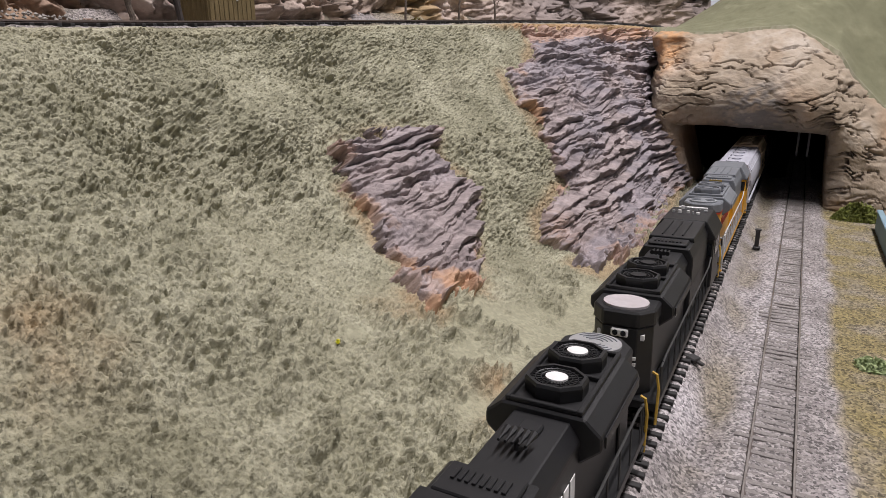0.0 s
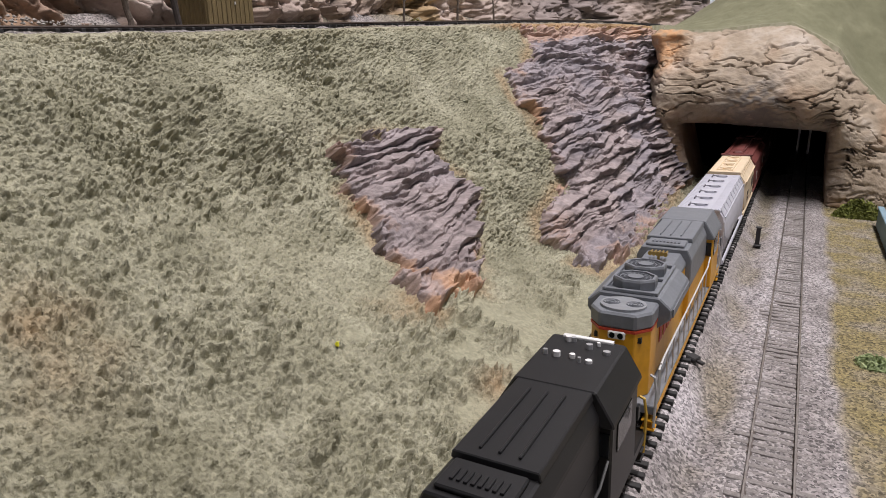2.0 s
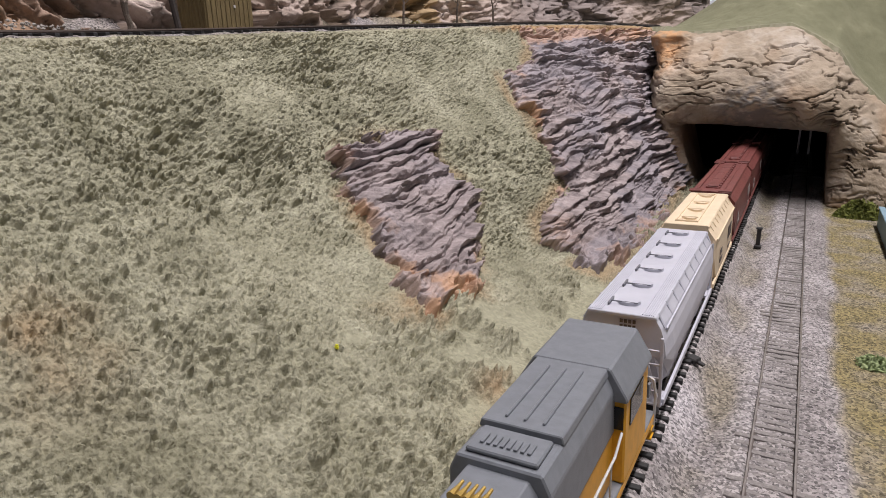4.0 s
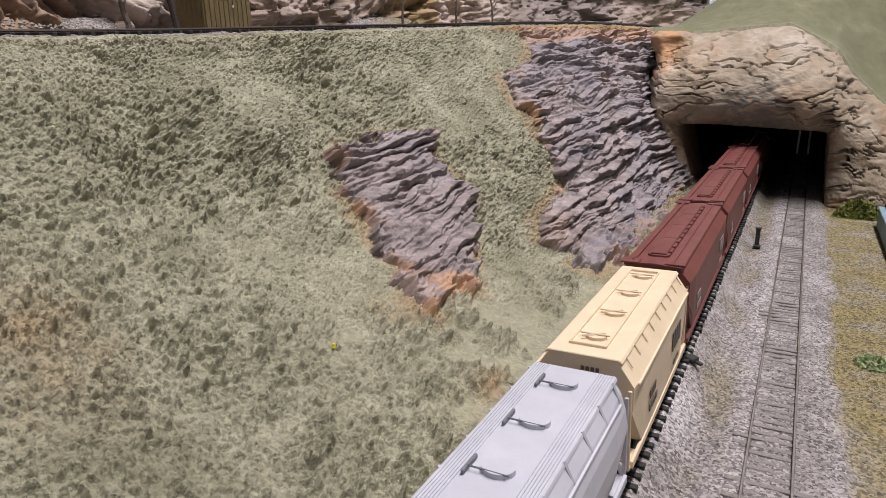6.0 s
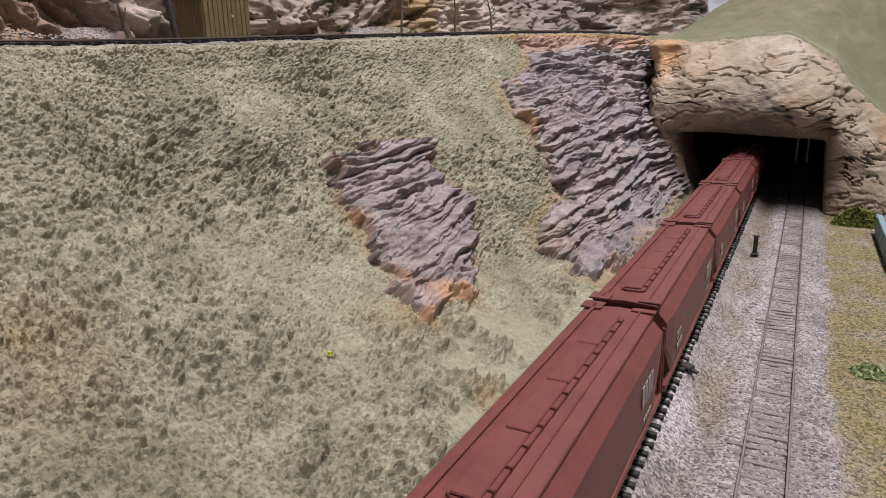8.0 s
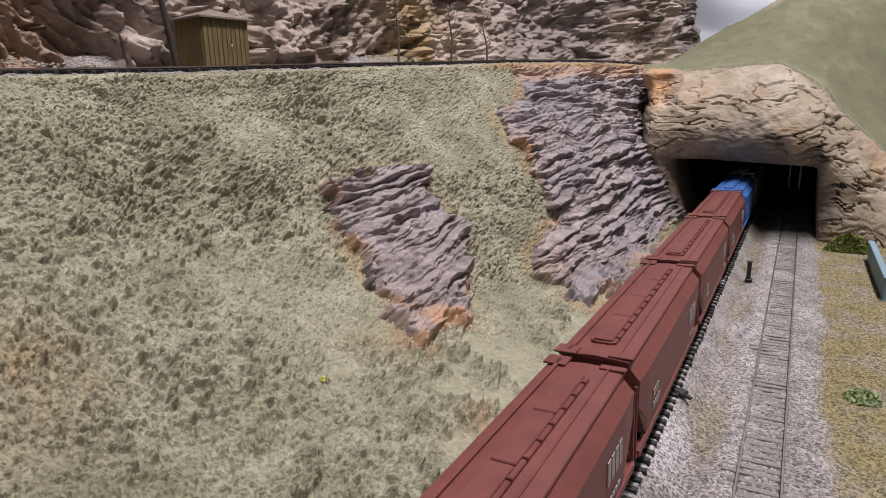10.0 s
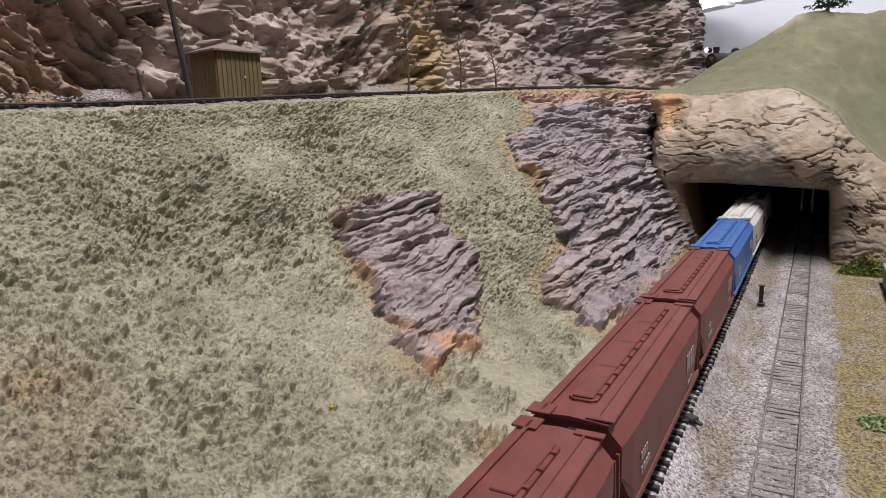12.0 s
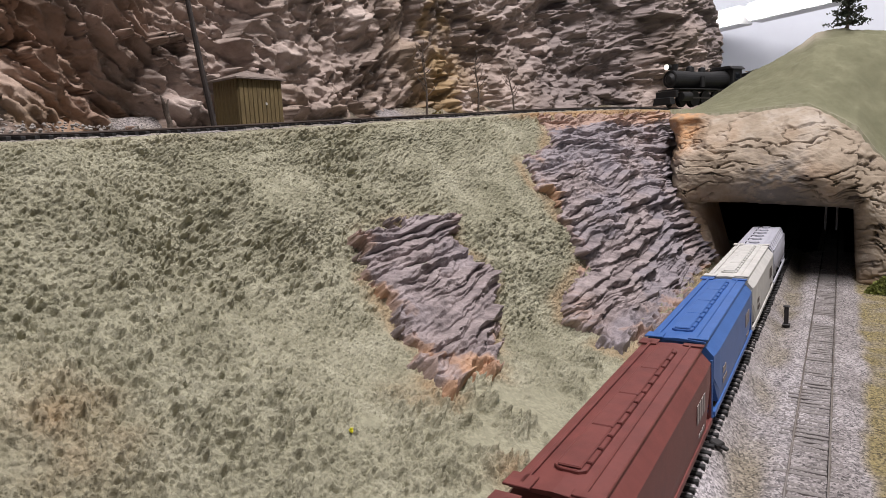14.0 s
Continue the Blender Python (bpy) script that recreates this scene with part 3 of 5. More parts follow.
# ---- green hill over the tunnel ----
def right_hill():
    x, q = np.meshgrid(np.linspace(-0.205, 0.42, 330), np.linspace(0, 1.5, 190), indexing="ij")
    edge = np.interp(x, *zip(*[(-0.3, 0.199), (-0.18, 0.198), (-0.165, 0.188), (-0.145, 0.186), (-0.108, 0.185), (-0.067, 0.188), (-0.028, 0.189), (0.0, 0.173), (0.021, 0.160), (0.039, 0.134), (0.082, 0.090), (0.150, -0.01), (0.2, -0.015), (0.5, -0.02)]))
    ridge = np.interp(x, [-0.3, -0.185, -0.165, -0.102, -0.057, -0.028, 0.0, 0.047, 0.2, 0.5], [0.199, 0.199, 0.204, 0.243, 0.266, 0.285, 0.288, 0.277, 0.29, 0.28])
    f = np.clip(q, 0, 1)
    back = np.clip(q - 1, 0, 1) * 2
    y = np.interp(x, [-0.182, -0.166], [0.945, 0.834]) + 0.15 * f**0.85 + 0.09 * back
    z = edge + (ridge - edge) * (0.35 * f + 0.65 * f * f * (3 - 2 * f)) - np.clip(ridge - 0.19, 0, 1) * back**1.5
    z = z + (0.004 * fbm(x * 14, q * 3, 0 * x, 3, 4) + 0.0014 * fbm(x * 90, q * 16, 0 * x, 4, 6)) * np.clip(ridge - 0.2, 0, 0.05) * 20 * np.clip(q * 5, 0, 1)
    d1, v1 = cells(x * 330, (y + z) * 240, 8)
    z = z + 0.0007 * np.clip(0.5 - d1, 0, 1) * v1 * np.clip((q - 0.03) * 10, 0, 1)
    pale = np.clip(np.exp(-(((x + 0.035) / 0.016) ** 2) - ((q - 0.95) / 0.12) ** 2) * 0.9 + 0.35 * (q < 0.04) * v1, 0, 0.9)
    z = np.where(q < 0.012, z - 0.02, z)
    ob = grid_object("green_hill", np.stack([x, y, z], -1), SMOOTH_GREEN, masks={"pale": pale})
    tagged(ob, "smooth olive green painted hill above the tunnel", "hill", kind="structure")


right_hill()

# ---- upper shelf, its track and the cliff ----
UPPER = [(-0.5, -0.415), (0.05, -0.378), (0.2, -0.369), (0.29, -0.361), (0.43, -0.335), (0.55, -0.315), (0.65, -0.295), (0.8, -0.252), (0.95, -0.226), (1.02, -0.205), (1.08, -0.178), (1.13, -0.145), (1.18, -0.10)]
CLIFF_FOOT = [(-0.5, -0.50), (0.2, -0.445), (0.35, -0.435), (0.6, -0.405), (0.8, -0.365), (0.95, -0.315), (1.08, -0.245), (1.18, -0.180), (1.24, -0.140)]


def shelf():
    y, w = np.meshgrid(np.linspace(-0.3, 1.25, 420), np.linspace(0, 1, 60), indexing="ij")
    x = curve1(TOP, y) + (curve1(CLIFF_FOOT, y) - 0.03 - curve1(TOP, y)) * w
    z = curve1(ZTOP, y) - 0.0008 + 0.0008 * fbm(x * 200, y * 200, 0 * x, 3, 3) - 0.003 * np.clip(1 - w * 20, 0, 1) + 0.05 * np.clip((w - 0.72) * 2, 0, 1) ** 2
    d1, v1 = cells(x * 420, y * 420, 9)
    z = z + 0.0012 * np.clip(0.55 - d1, 0, 1) * v1
    dirt = np.clip(0.55 + 0.7 * fbm(x * 40, y * 40, 0 * x, 3, 5), 0, 0.95)
    ob = grid_object("upper_shelf", np.stack([x, y, z], -1), BALLAST, masks={"dirt": dirt, "white": 0 * x, "grass": 0.3 * (y > 0.6) + 0 * x})
    tagged(ob, "gravel shelf of the upper railway line", "shelf", kind="structure")


shelf()
slab = prism([(-0.25, 0.175), (1.3, 0.175), (1.3, 0.196), (-0.25, 0.196)], 1.03, 1.75)
tagged(part("rear_shelf", slab, SMOOTH_GREEN, None), "green scenery deck behind the tunnel hill", "shelf", kind="structure")
RUST_RAIL = paint("dark_rusty_rail", (0.075, 0.055, 0.045), 0.55, 0.3)
up = thing("upper_railway_track", "dark rusty model railway track along the upper shelf", "railway track")
ys_up = np.linspace(-0.2, 1.0, 80)
xs_up = curve1(UPPER, ys_up)
zs_up = curve1(ZTOP, ys_up) + 0.0022
for off in (-0.00825, 0.00825):
    part("rail", tube([(float(a) + off, float(b), float(c)) for a, b, c in zip(xs_up, ys_up, zs_up)], 0.0007, None, 6), RUST_RAIL, up)
tie0 = None
for k in range(140):
    yk = 0.05 + k * 0.0068
    if tie0 is None:
        tie0 = part("tie", block(-0.0149, 0.0149, -0.0014, 0.0014, -0.002, 0.0, 0.0002), TIE_BLACK, up)
        tk = tie0
    else:
        tk = new("tie", tie0.data)
        tk.parent = up
    tk.location = (float(curve1(UPPER, yk)), yk, float(curve1(ZTOP, yk)) + 0.0012)
    tk.rotation_euler = (0, 0, 0.25 if yk > 0.3 else 0.1)


def facet_noise(u, v, seed):
    """Planes of random height and tilt, one round each scattered seed."""
    iu, iv = np.floor(u).astype(np.int64), np.floor(v).astype(np.int64)
    best, out = np.full(u.shape, 9.0), np.zeros(u.shape)
    for du in (-1, 0, 1):
        for dv in (-1, 0, 1):
            ju, jv = iu + du, iv + dv
            pu, pv = ju + hashed(ju, jv, 0 * ju, seed), jv + hashed(ju, jv, 0 * ju + 1, seed)
            d = (pu - u) ** 2 + (pv - v) ** 2
            h = hashed(ju, jv, 0 * ju + 2, seed) - 0.5 + (hashed(ju, jv, 0 * ju + 3, seed) - 0.5) * 1.3 * (u - pu) + (hashed(ju, jv, 0 * ju + 4, seed) - 0.2) * 1.3 * (v - pv)
            m = d < best
            best, out = np.where(m, d, best), np.where(m, h, out)
    return out


def cliff():
    y, z = np.meshgrid(np.linspace(0.0, 1.245, 860), np.linspace(0.16, 0.56, 320), indexing="ij")
    x0 = curve1(CLIFF_FOOT, y)
    h = z - 0.18
    wx = fbm(y * 9, z * 9, 0 * y, 3, 2)
    big = fbm(y * 7 + 0.3 * wx, z * 10, 0 * y, 4, 11)
    tilt = 0.80 - 0.95 * np.clip((y - 0.25) * 2.6, 0, 1)
    u, v = y - 0.5 * tilt * z, z + tilt * (y - 0.4)
    lane = v * 34 + 1.3 * wx + 0.5 * fbm(u * 20, v * 60, 0 * y, 3, 9)
    f = lane - np.floor(lane)
    ledge = np.where(f < 0.80, f / 0.80, (1 - f) / 0.20)
    strength = np.clip(0.55 + 0.9 * fbm(u * 10, v * 16, 0 * y, 3, 19), 0.05, 1.3)
    w2 = fbm(u * 30, v * 50, 0 * y, 3, 37)
    small = fbm(u * 90, v * 260, 0 * y, 4, 29)
    out = 0.016 * big + 0.013 * ledge * strength + 0.028 * facet_noise(u * 9 + 0.4 * w2, v * 13 + 0.4 * w2, 33) + 0.0085 * facet_noise(u * 28 + 0.5 * w2, v * 62 + 0.5 * w2, 34) + 0.0030 * facet_noise(u * 70, v * 150 + 0.6 * w2, 35) + 0.0020 * small
    edge_round = np.clip((1.245 - y) / 0.05, 0, 1)
    x = x0 - 0.16 * h - 0.012 + out * np.clip(edge_round + 0.3, 0, 1)
    x = x + 0.035 * np.clip((0.225 - z) * 16, 0, 1) * np.clip(1 - np.abs(y - 0.17) * 9, 0, 1)
    yy = y - 0.10 * np.clip(h - 0.03, 0, 1) * np.clip((y - 0.95) * 3.4, 0, 1) + 0.010 * small * np.clip((y - 1.15) * 10, 0, 1)
    ochre = np.clip(np.exp(-(((y - 0.68) / 0.06) ** 2)) * np.clip(0.5 + 1.6 * fbm(y * 22, z * 16, 0 * y, 3, 60), 0, 1) * 0.75 + 0.3 * np.clip(1 - h * 20, 0, 1) * np.clip(fbm(y * 30, z * 30, 0 * y, 3, 61) + 0.2, 0, 1), 0, 0.8)
    grey = np.clip((y - 0.62) * 3, 0, 0.75) * np.clip(0.7 + fbm(y * 8, z * 8, 0 * y, 2, 70), 0, 1)
    warm = np.clip((0.45 - y) * 3, 0, 0.7) * np.clip(0.5 + 1.4 * fbm(y * 12, z * 14, 0 * y, 3, 75), 0, 1)
    ob = grid_object("cliff", np.stack([x, yy, z], -1), CLIFF, masks={"ochre": ochre, "grey": grey, "warm": warm})
    tagged(ob, "tall brown and grey plaster rock cliff behind the upper track", "cliff", kind="structure")


cliff()

# ---- the room round the layout ----
WALL = material("pale_blue_white_wall", [(0.3, (0.70, 0.73, 0.80)), (0.7, (0.76, 0.79, 0.86))], scale=3, rough=0.9)
CEIL = material("white_ceiling_tile", [(0.3, (0.46, 0.46, 0.45)), (0.7, (0.52, 0.52, 0.51))], scale=4, rough=0.9)
FLOOR = material("grey_room_floor", [(0.3, (0.20, 0.19, 0.18)), (0.7, (0.28, 0.27, 0.26))], scale=6, rough=0.7)
for nm, bx in (("wall_north", (-3.6, 3.2, 4.6, 4.7, -1.0, 1.95)), ("wall_south", (-3.6, 3.2, -2.7, -2.6, -1.0, 1.95)), ("wall_west", (-3.7, -3.6, -2.7, 4.7, -1.0, 1.95)), ("wall_east", (3.2, 3.3, -2.7, 4.7, -1.0, 1.95))):
    tagged(part(nm, block(*bx, 0), WALL, None), "pale blue white painted room wall", "wall", kind="structure")
tagged(part("ceiling", block(-3.7, 3.3, -2.7, 4.7, 1.95, 2.05, 0), CEIL, None), "white ceiling", "ceiling", kind="structure")
tagged(part("floor", block(-3.7, 3.3, -2.7, 4.7, -1.1, -1.0, 0), FLOOR, None), "grey floor of the room", "floor", kind="structure")
TUBE = glow("fluorescent_tube", (1.0, 0.98, 0.96), 12.0)
HOUSING = paint("white_lamp_housing", (0.75, 0.75, 0.76), 0.5)
for x0, x1 in ((-0.75, -0.50), (-0.44, 0.75)):
    lamp = thing("fluorescent_lamp", "lit white fluorescent lamp by the far wall", "lamp", pose(-0.1, 3.95, 0.05, 0, 0, -32), "lamps by the far wall")
    part("housing", block(x0, x1, -0.02, 0.1, 0.755, 0.86, 0.004), HOUSING, lamp)
    part("diffuser", bevelled(prism([(x0 + 0.01, -0.06), (x1 - 0.01, -0.06), (x1 - 0.01, -0.021), (x0 + 0.01, -0.021)], 0.765, 0.85, None, "z"), 0.012, 2), TUBE, lamp, "glowing white diffuser")

# ---- small trackside things ----
DARK = paint("dark_plastic", (0.022, 0.020, 0.020), 0.55)
post = thing("trackside_post", "short dark post on a base between the tracks", "post", pose(-0.0265, 0.585, -0.003))
part("post_column", block(-0.0017, 0.0017, -0.0016, 0.0016, 0.001, 0.0165, 0.0004), DARK, post)
part("post_base", block(-0.0026, 0.0030, -0.0030, 0.0030, 0.0, 0.0022, 0.0005), DARK, post)
part("post_cap", block(-0.0026, 0.0026, -0.0022, 0.0022, 0.0165, 0.0175, 0.0003), DARK, post)
sw = thing("switch_stand", "black switch machine beside the train's track", "switch machine", pose(-0.0405, 0.318, 0.0045, 0, 8, -25))
part("machine_box", block(-0.002, 0.0035, -0.003, 0.003, 0.0, 0.0028, 0.0006), DARK, sw)
part("throw_bar", block(-0.006, 0.0070, -0.0012, 0.0012, 0.0004, 0.0018, 0.0003), DARK, sw)


LEAFM = material("moss_green_foliage", [(0.3, (0.06, 0.075, 0.015)), (0.7, (0.22, 0.24, 0.05))], scale=500, rough=0.95, bump=0.5)


def clump_mesh(rng, rx, ry, rz, count, size):
    """Many small crumpled tufts over a mound."""
    bm = bmesh.new()
    for k in range(count):
        a, t = rng.uniform(0, 2 * math.pi), rng.random() ** 0.5
        px, py = math.cos(a) * t * rx, math.sin(a) * t * ry
        pz = rz * (1 - t * t) * rng.uniform(0.45, 1.05)
        s = size * rng.uniform(0.5, 1.3)
        vs = [bm.verts.new((px + rng.uniform(-s, s), py + rng.uniform(-s, s), pz + rng.uniform(-s, s))) for j in range(5)]
        for tri in ((0, 1, 2), (1, 2, 3), (2, 3, 4), (0, 3, 4), (0, 1, 4)):
            bm.faces.new([vs[j] for j in tri])
    return bm


def bush(name, m, rx, ry, rz, count, size, label, seed, mat=None):
    b = thing(name, label, "bush", m)
    part("foliage", clump_mesh(random.Random(seed), rx, ry, rz, count, size), mat or LEAFM, b)
    part("core", clump_mesh(random.Random(seed + 1), rx * 0.8, ry * 0.8, rz * 0.6, count // 3, size * 1.8), mat or LEAFM, b)
    return b


bush("bush", pose(0.056, 0.742, -0.004), 0.024, 0.010, 0.019, 1500, 0.0018, "low mossy green bush against the tunnel rock", 3)
bush("bush", pose(0.043, 0.372, -0.004), 0.009, 0.010, 0.005, 420, 0.0012, "flat pale green lichen tuft in the grass", 5, material("pale_lichen", [(0.3, (0.20, 0.26, 0.12)), (0.7, (0.40, 0.46, 0.24))], scale=600, rough=0.95))
BLUE_EDGE = material("pale_blue_board", [(0.3, (0.17, 0.27, 0.33)), (0.7, (0.22, 0.33, 0.40))], scale=30, rough=0.6)
board = thing("edge_board", "pale blue painted board at the layout's edge", "board", pose(0.0, 0.0, 0.0))
part("board_panel", block(0.068, 0.0715, 0.57, 0.71, -0.012, 0.014, 0.0008), BLUE_EDGE, board)
part("board_cap", block(0.0672, 0.0723, 0.568, 0.712, 0.014, 0.0155, 0.0005), BLUE_EDGE, board)
yt = thing("flower_tuft", "tiny bright yellow tuft stuck on the foam bank", "tuft")
YT = paint("yellow_tuft", (0.75, 0.72, 0.03), 0.8)

# shack beside the upper line
BOARDS = material("olive_brown_board", [(0.3, (0.10, 0.07, 0.026)), (0.7, (0.20, 0.145, 0.06))], scale=90, rough=0.85, bump=0.4, stretch=(6, 6, 0.6))
ROOFM = material("brown_roofing", [(0.3, (0.13, 0.10, 0.085)), (0.7, (0.27, 0.22, 0.19))], scale=200, rough=0.85, bump=0.4)
sh = thing("shack", "olive brown board-sided trackside shack with a low hipped roof", "shack", pose(-0.396, 0.3555, 0.1795, 0, 0, -8))
part("wall_core", block(-0.0215, 0.0215, -0.0255, 0.0255, 0, 0.0395, 0.0003), BOARDS, sh)
for k in range(10):
    yk = -0.0255 + 0.0051 * k
    part("board", block(0.0217, 0.0228, yk + 0.0003, yk + 0.0048, 0.0005, 0.0385, 0.0002), BOARDS, sh)
for k in range(8):
    xk = -0.0215 + 0.0054 * k
    part("board", block(xk + 0.0003, xk + 0.0051, -0.0268, -0.0257, 0.0005, 0.0385, 0.0002), BOARDS, sh)
rf = bmesh.new()
base_r = [rf.verts.new(p) for p in ((-0.0262, -0.030, 0.0395), (0.0262, -0.030, 0.0395), (0.0262, 0.030, 0.0395), (-0.0262, 0.030, 0.0395))]
low_r = [rf.verts.new((v.co.x, v.co.y, 0.0382)) for v in base_r]
apex = rf.verts.new((0, 0, 0.0475))
for k in range(4):
    rf.faces.new((base_r[k], base_r[(k + 1) % 4], apex))
    rf.faces.new((low_r[k], low_r[(k + 1) % 4], base_r[(k + 1) % 4], base_r[k]))
rf.faces.new(low_r[::-1])
part("roof", rf, ROOFM, sh, "brown hipped roof")
sh.scale = (0.78, 0.76, 0.95)
part("door_latch", block(0.0228, 0.0236, 0.004, 0.006, 0.018, 0.020, 0.0002), paint("pale_latch", (0.5, 0.48, 0.45)), sh)

WOODD = material("dark_creosoted_wood", [(0.3, (0.02, 0.015, 0.014)), (0.7, (0.055, 0.042, 0.036))], scale=200, rough=0.8, stretch=(5, 5, 0.5))
BARK = material("grey_brown_bark", [(0.3, (0.06, 0.045, 0.035)), (0.7, (0.16, 0.125, 0.10))], scale=400, rough=0.9, bump=0.4)
pole = thing("utility_pole", "dark leaning wooden utility pole beside the shack", "utility pole", pose(-0.378, 0.3065, 0.174))
part("pole_shaft", tube([(0, 0, 0), (-0.002, -0.006, 0.05), (-0.005, -0.0165, 0.15)], [0.0021, 0.0019, 0.0014], None, 10), WOODD, pole)
part("crossarm", block(-0.006, -0.004, -0.032, 0.0, 0.138, 0.141, 0.0003), WOODD, pole)
for yk in (-0.030, -0.022, -0.010, -0.002):
    part("insulator", tube([(-0.005, yk, 0.141), (-0.005, yk, 0.1445)], [0.0009, 0.0006], None, 8), paint("glass_insulator", (0.1, 0.25, 0.22), 0.2), pole)
stump = thing("tree_stump", "broken grey brown tree stump beside the track", "tree stump", pose(-0.392, 0.279, 0.172))
part("trunk", tube([(0, 0, 0), (0.0004, 0.0005, 0.010), (-0.0004, -0.001, 0.017), (0.0, -0.0016, 0.024)], [0.0027, 0.0019, 0.0018, 0.0023], None, 9), BARK, stump)
part("broken_limb", tube([(0, -0.001, 0.019), (0.001, -0.004, 0.026), (0.001, -0.005, 0.029)], [0.0014, 0.0010, 0.0004], None, 7), BARK, stump)
part("broken_limb", tube([(0, -0.001, 0.020), (-0.001, 0.002, 0.027)], [0.0012, 0.0004], None, 7), BARK, stump)


def bare_tree(m, h, seed, label):
    rng = random.Random(seed)
    t = thing("bare_tree", label, "tree", m, "bare trees by the cliff")
    part("trunk", tube([(0, 0, 0), (0.001, 0.001, h * 0.4), (-0.001, -0.002, h * 0.75), (0.0, 0.001, h)], [0.0014, 0.0010, 0.0006, 0.0002], None, 7), BARK, t)
    for k in range(9):
        z0 = h * (0.3 + 0.07 * k)
        a = rng.uniform(0, 6.28)
        ln = h * rng.uniform(0.12, 0.25)
        bm = tube([(0, 0, z0), (math.cos(a) * ln * 0.5, math.sin(a) * ln * 0.5, z0 + ln * 0.4), (math.cos(a) * ln * 0.8, math.sin(a) * ln * 0.8, z0 + ln * 0.95)], [0.0006, 0.0004, 0.0001], None, 5)
        tube([(math.cos(a) * ln * 0.5, math.sin(a) * ln * 0.5, z0 + ln * 0.4), (math.cos(a + 0.8) * ln * 0.8, math.sin(a + 0.8) * ln * 0.8, z0 + ln * 0.7)], [0.0003, 0.0001], bm, 5)
        part("branch", bm, BARK, t)
    return t


bare_tree(pose(-0.373, 0.578, 0.187), 0.085, 1, "thin bare brown tree at the cliff's foot")
bare_tree(pose(-0.352, 0.655, 0.191), 0.075, 4, "thin bare brown tree at the cliff's foot")
bare_tree(pose(-0.335, 0.715, 0.193, 0, -5, 0), 0.06, 8, "thin bare leaning brown tree at the cliff's foot")
OCHREL = material("ochre_scrub", [(0.3, (0.10, 0.085, 0.03)), (0.7, (0.30, 0.24, 0.08))], scale=500, rough=0.95)
for k, (bx, by, bz, r) in enumerate(((-0.372, 0.60, 0.190, 0.013), (-0.362, 0.64, 0.192, 0.011), (-0.347, 0.70, 0.193, 0.010), (-0.325, 0.80, 0.196, 0.010), (-0.30, 0.88, 0.198, 0.010))):
    b = bush("scrub", pose(bx, by, bz - 0.004), r, r * 1.5, r * 0.9, 420, 0.0014, "ochre and green scrub at the cliff's foot", 20 + k, OCHREL)
    b["group"] = "scrub by the cliff"

# pale rubble at the left end of the shelf
RUBBLE = material("pale_rubble", [(0.3, (0.17, 0.155, 0.14)), (0.7, (0.42, 0.39, 0.36))], scale=160, rough=0.9)
bmr = bmesh.new()
rng = random.Random(12)
for k in range(420):
    y = rng.uniform(0.08, 0.27)
    up_ = rng.random() ** 1.6
    x = -0.388 - 0.03 * up_ + rng.uniform(-0.006, 0.006)
    z = float(curve1(ZTOP, y)) + 0.002 + 0.008 * up_ * max(0.0, 1 - abs(y - 0.17) * 9) + 0.004 * up_
    s = rng.uniform(0.0006, 0.0018)
    v = [bmr.verts.new((x + s * rng.uniform(0.6, 1.2) * a, y + s * rng.uniform(0.6, 1.2) * b, z + s * rng.uniform(0.5, 1.0) * c)) for a, b, c in ((1, 0, 0), (-1, 0, 0), (0, 1, 0), (0, -1, 0), (0, 0, 1), (0, 0, -1))]
    for i, j, l in ((0, 2, 4), (2, 1, 4), (1, 3, 4), (3, 0, 4), (2, 0, 5), (1, 2, 5), (3, 1, 5), (0, 3, 5)):
        bmr.faces.new((v[i], v[j], v[l]))
tagged(part("rubble", bmr, RUBBLE, None), "pale grey rubble at the cliff's foot", "rubble", kind="stuff")

# conifer on the hill
fir = thing("conifer", "small dark green model conifer on the hill top", "tree", pose(0.006, 0.985, 0.283))
part("trunk", tube([(0, 0, 0), (0, 0, 0.04), (0, 0, 0.085)], [0.002, 0.0014, 0.0004], None, 7), BARK, fir)
FIR = material("dark_fir_needles", [(0.3, (0.010, 0.016, 0.008)), (0.7, (0.045, 0.055, 0.03))], scale=500, rough=0.95)
bmf = bmesh.new()
rng = random.Random(2)
for k in range(1500):
    t = rng.random() ** 1.3
    z = 0.010 + 0.075 * t
    r = 0.030 * (1 - t) ** 0.8 * (0.65 + 0.35 * math.sin(z * 480)) * rng.random() ** 0.5
    a = rng.uniform(0, 6.28)
    c = Vector((r * math.cos(a), r * math.sin(a), z - 0.25 * r))
    s = rng.uniform(0.0012, 0.0032)
    v = [bmf.verts.new(c + Vector((rng.uniform(-s, s), rng.uniform(-s, s), rng.uniform(-s, s)))) for j in range(4)]
    for tri in ((0, 1, 2), (1, 2, 3), (0, 2, 3)):
        bmf.faces.new([v[j] for j in tri])
part("crown", bmf, FIR, fir)
TUFT = (0.1983, 0.2632)
tuft_P, tuft_n = bank(np.array([[TUFT[0] - 0.002] * 2, [TUFT[0] + 0.002] * 2]), np.array([[TUFT[1] - 0.004, TUFT[1] + 0.004]] * 2))
yt.location = Vector(tuft_P.mean((0, 1))) + Vector((0.0012, -0.0005, 0.0015))
part("tuft_fibres", clump_mesh(random.Random(9), 0.0010, 0.0010, 0.0015, 30, 0.0006), YT, yt)

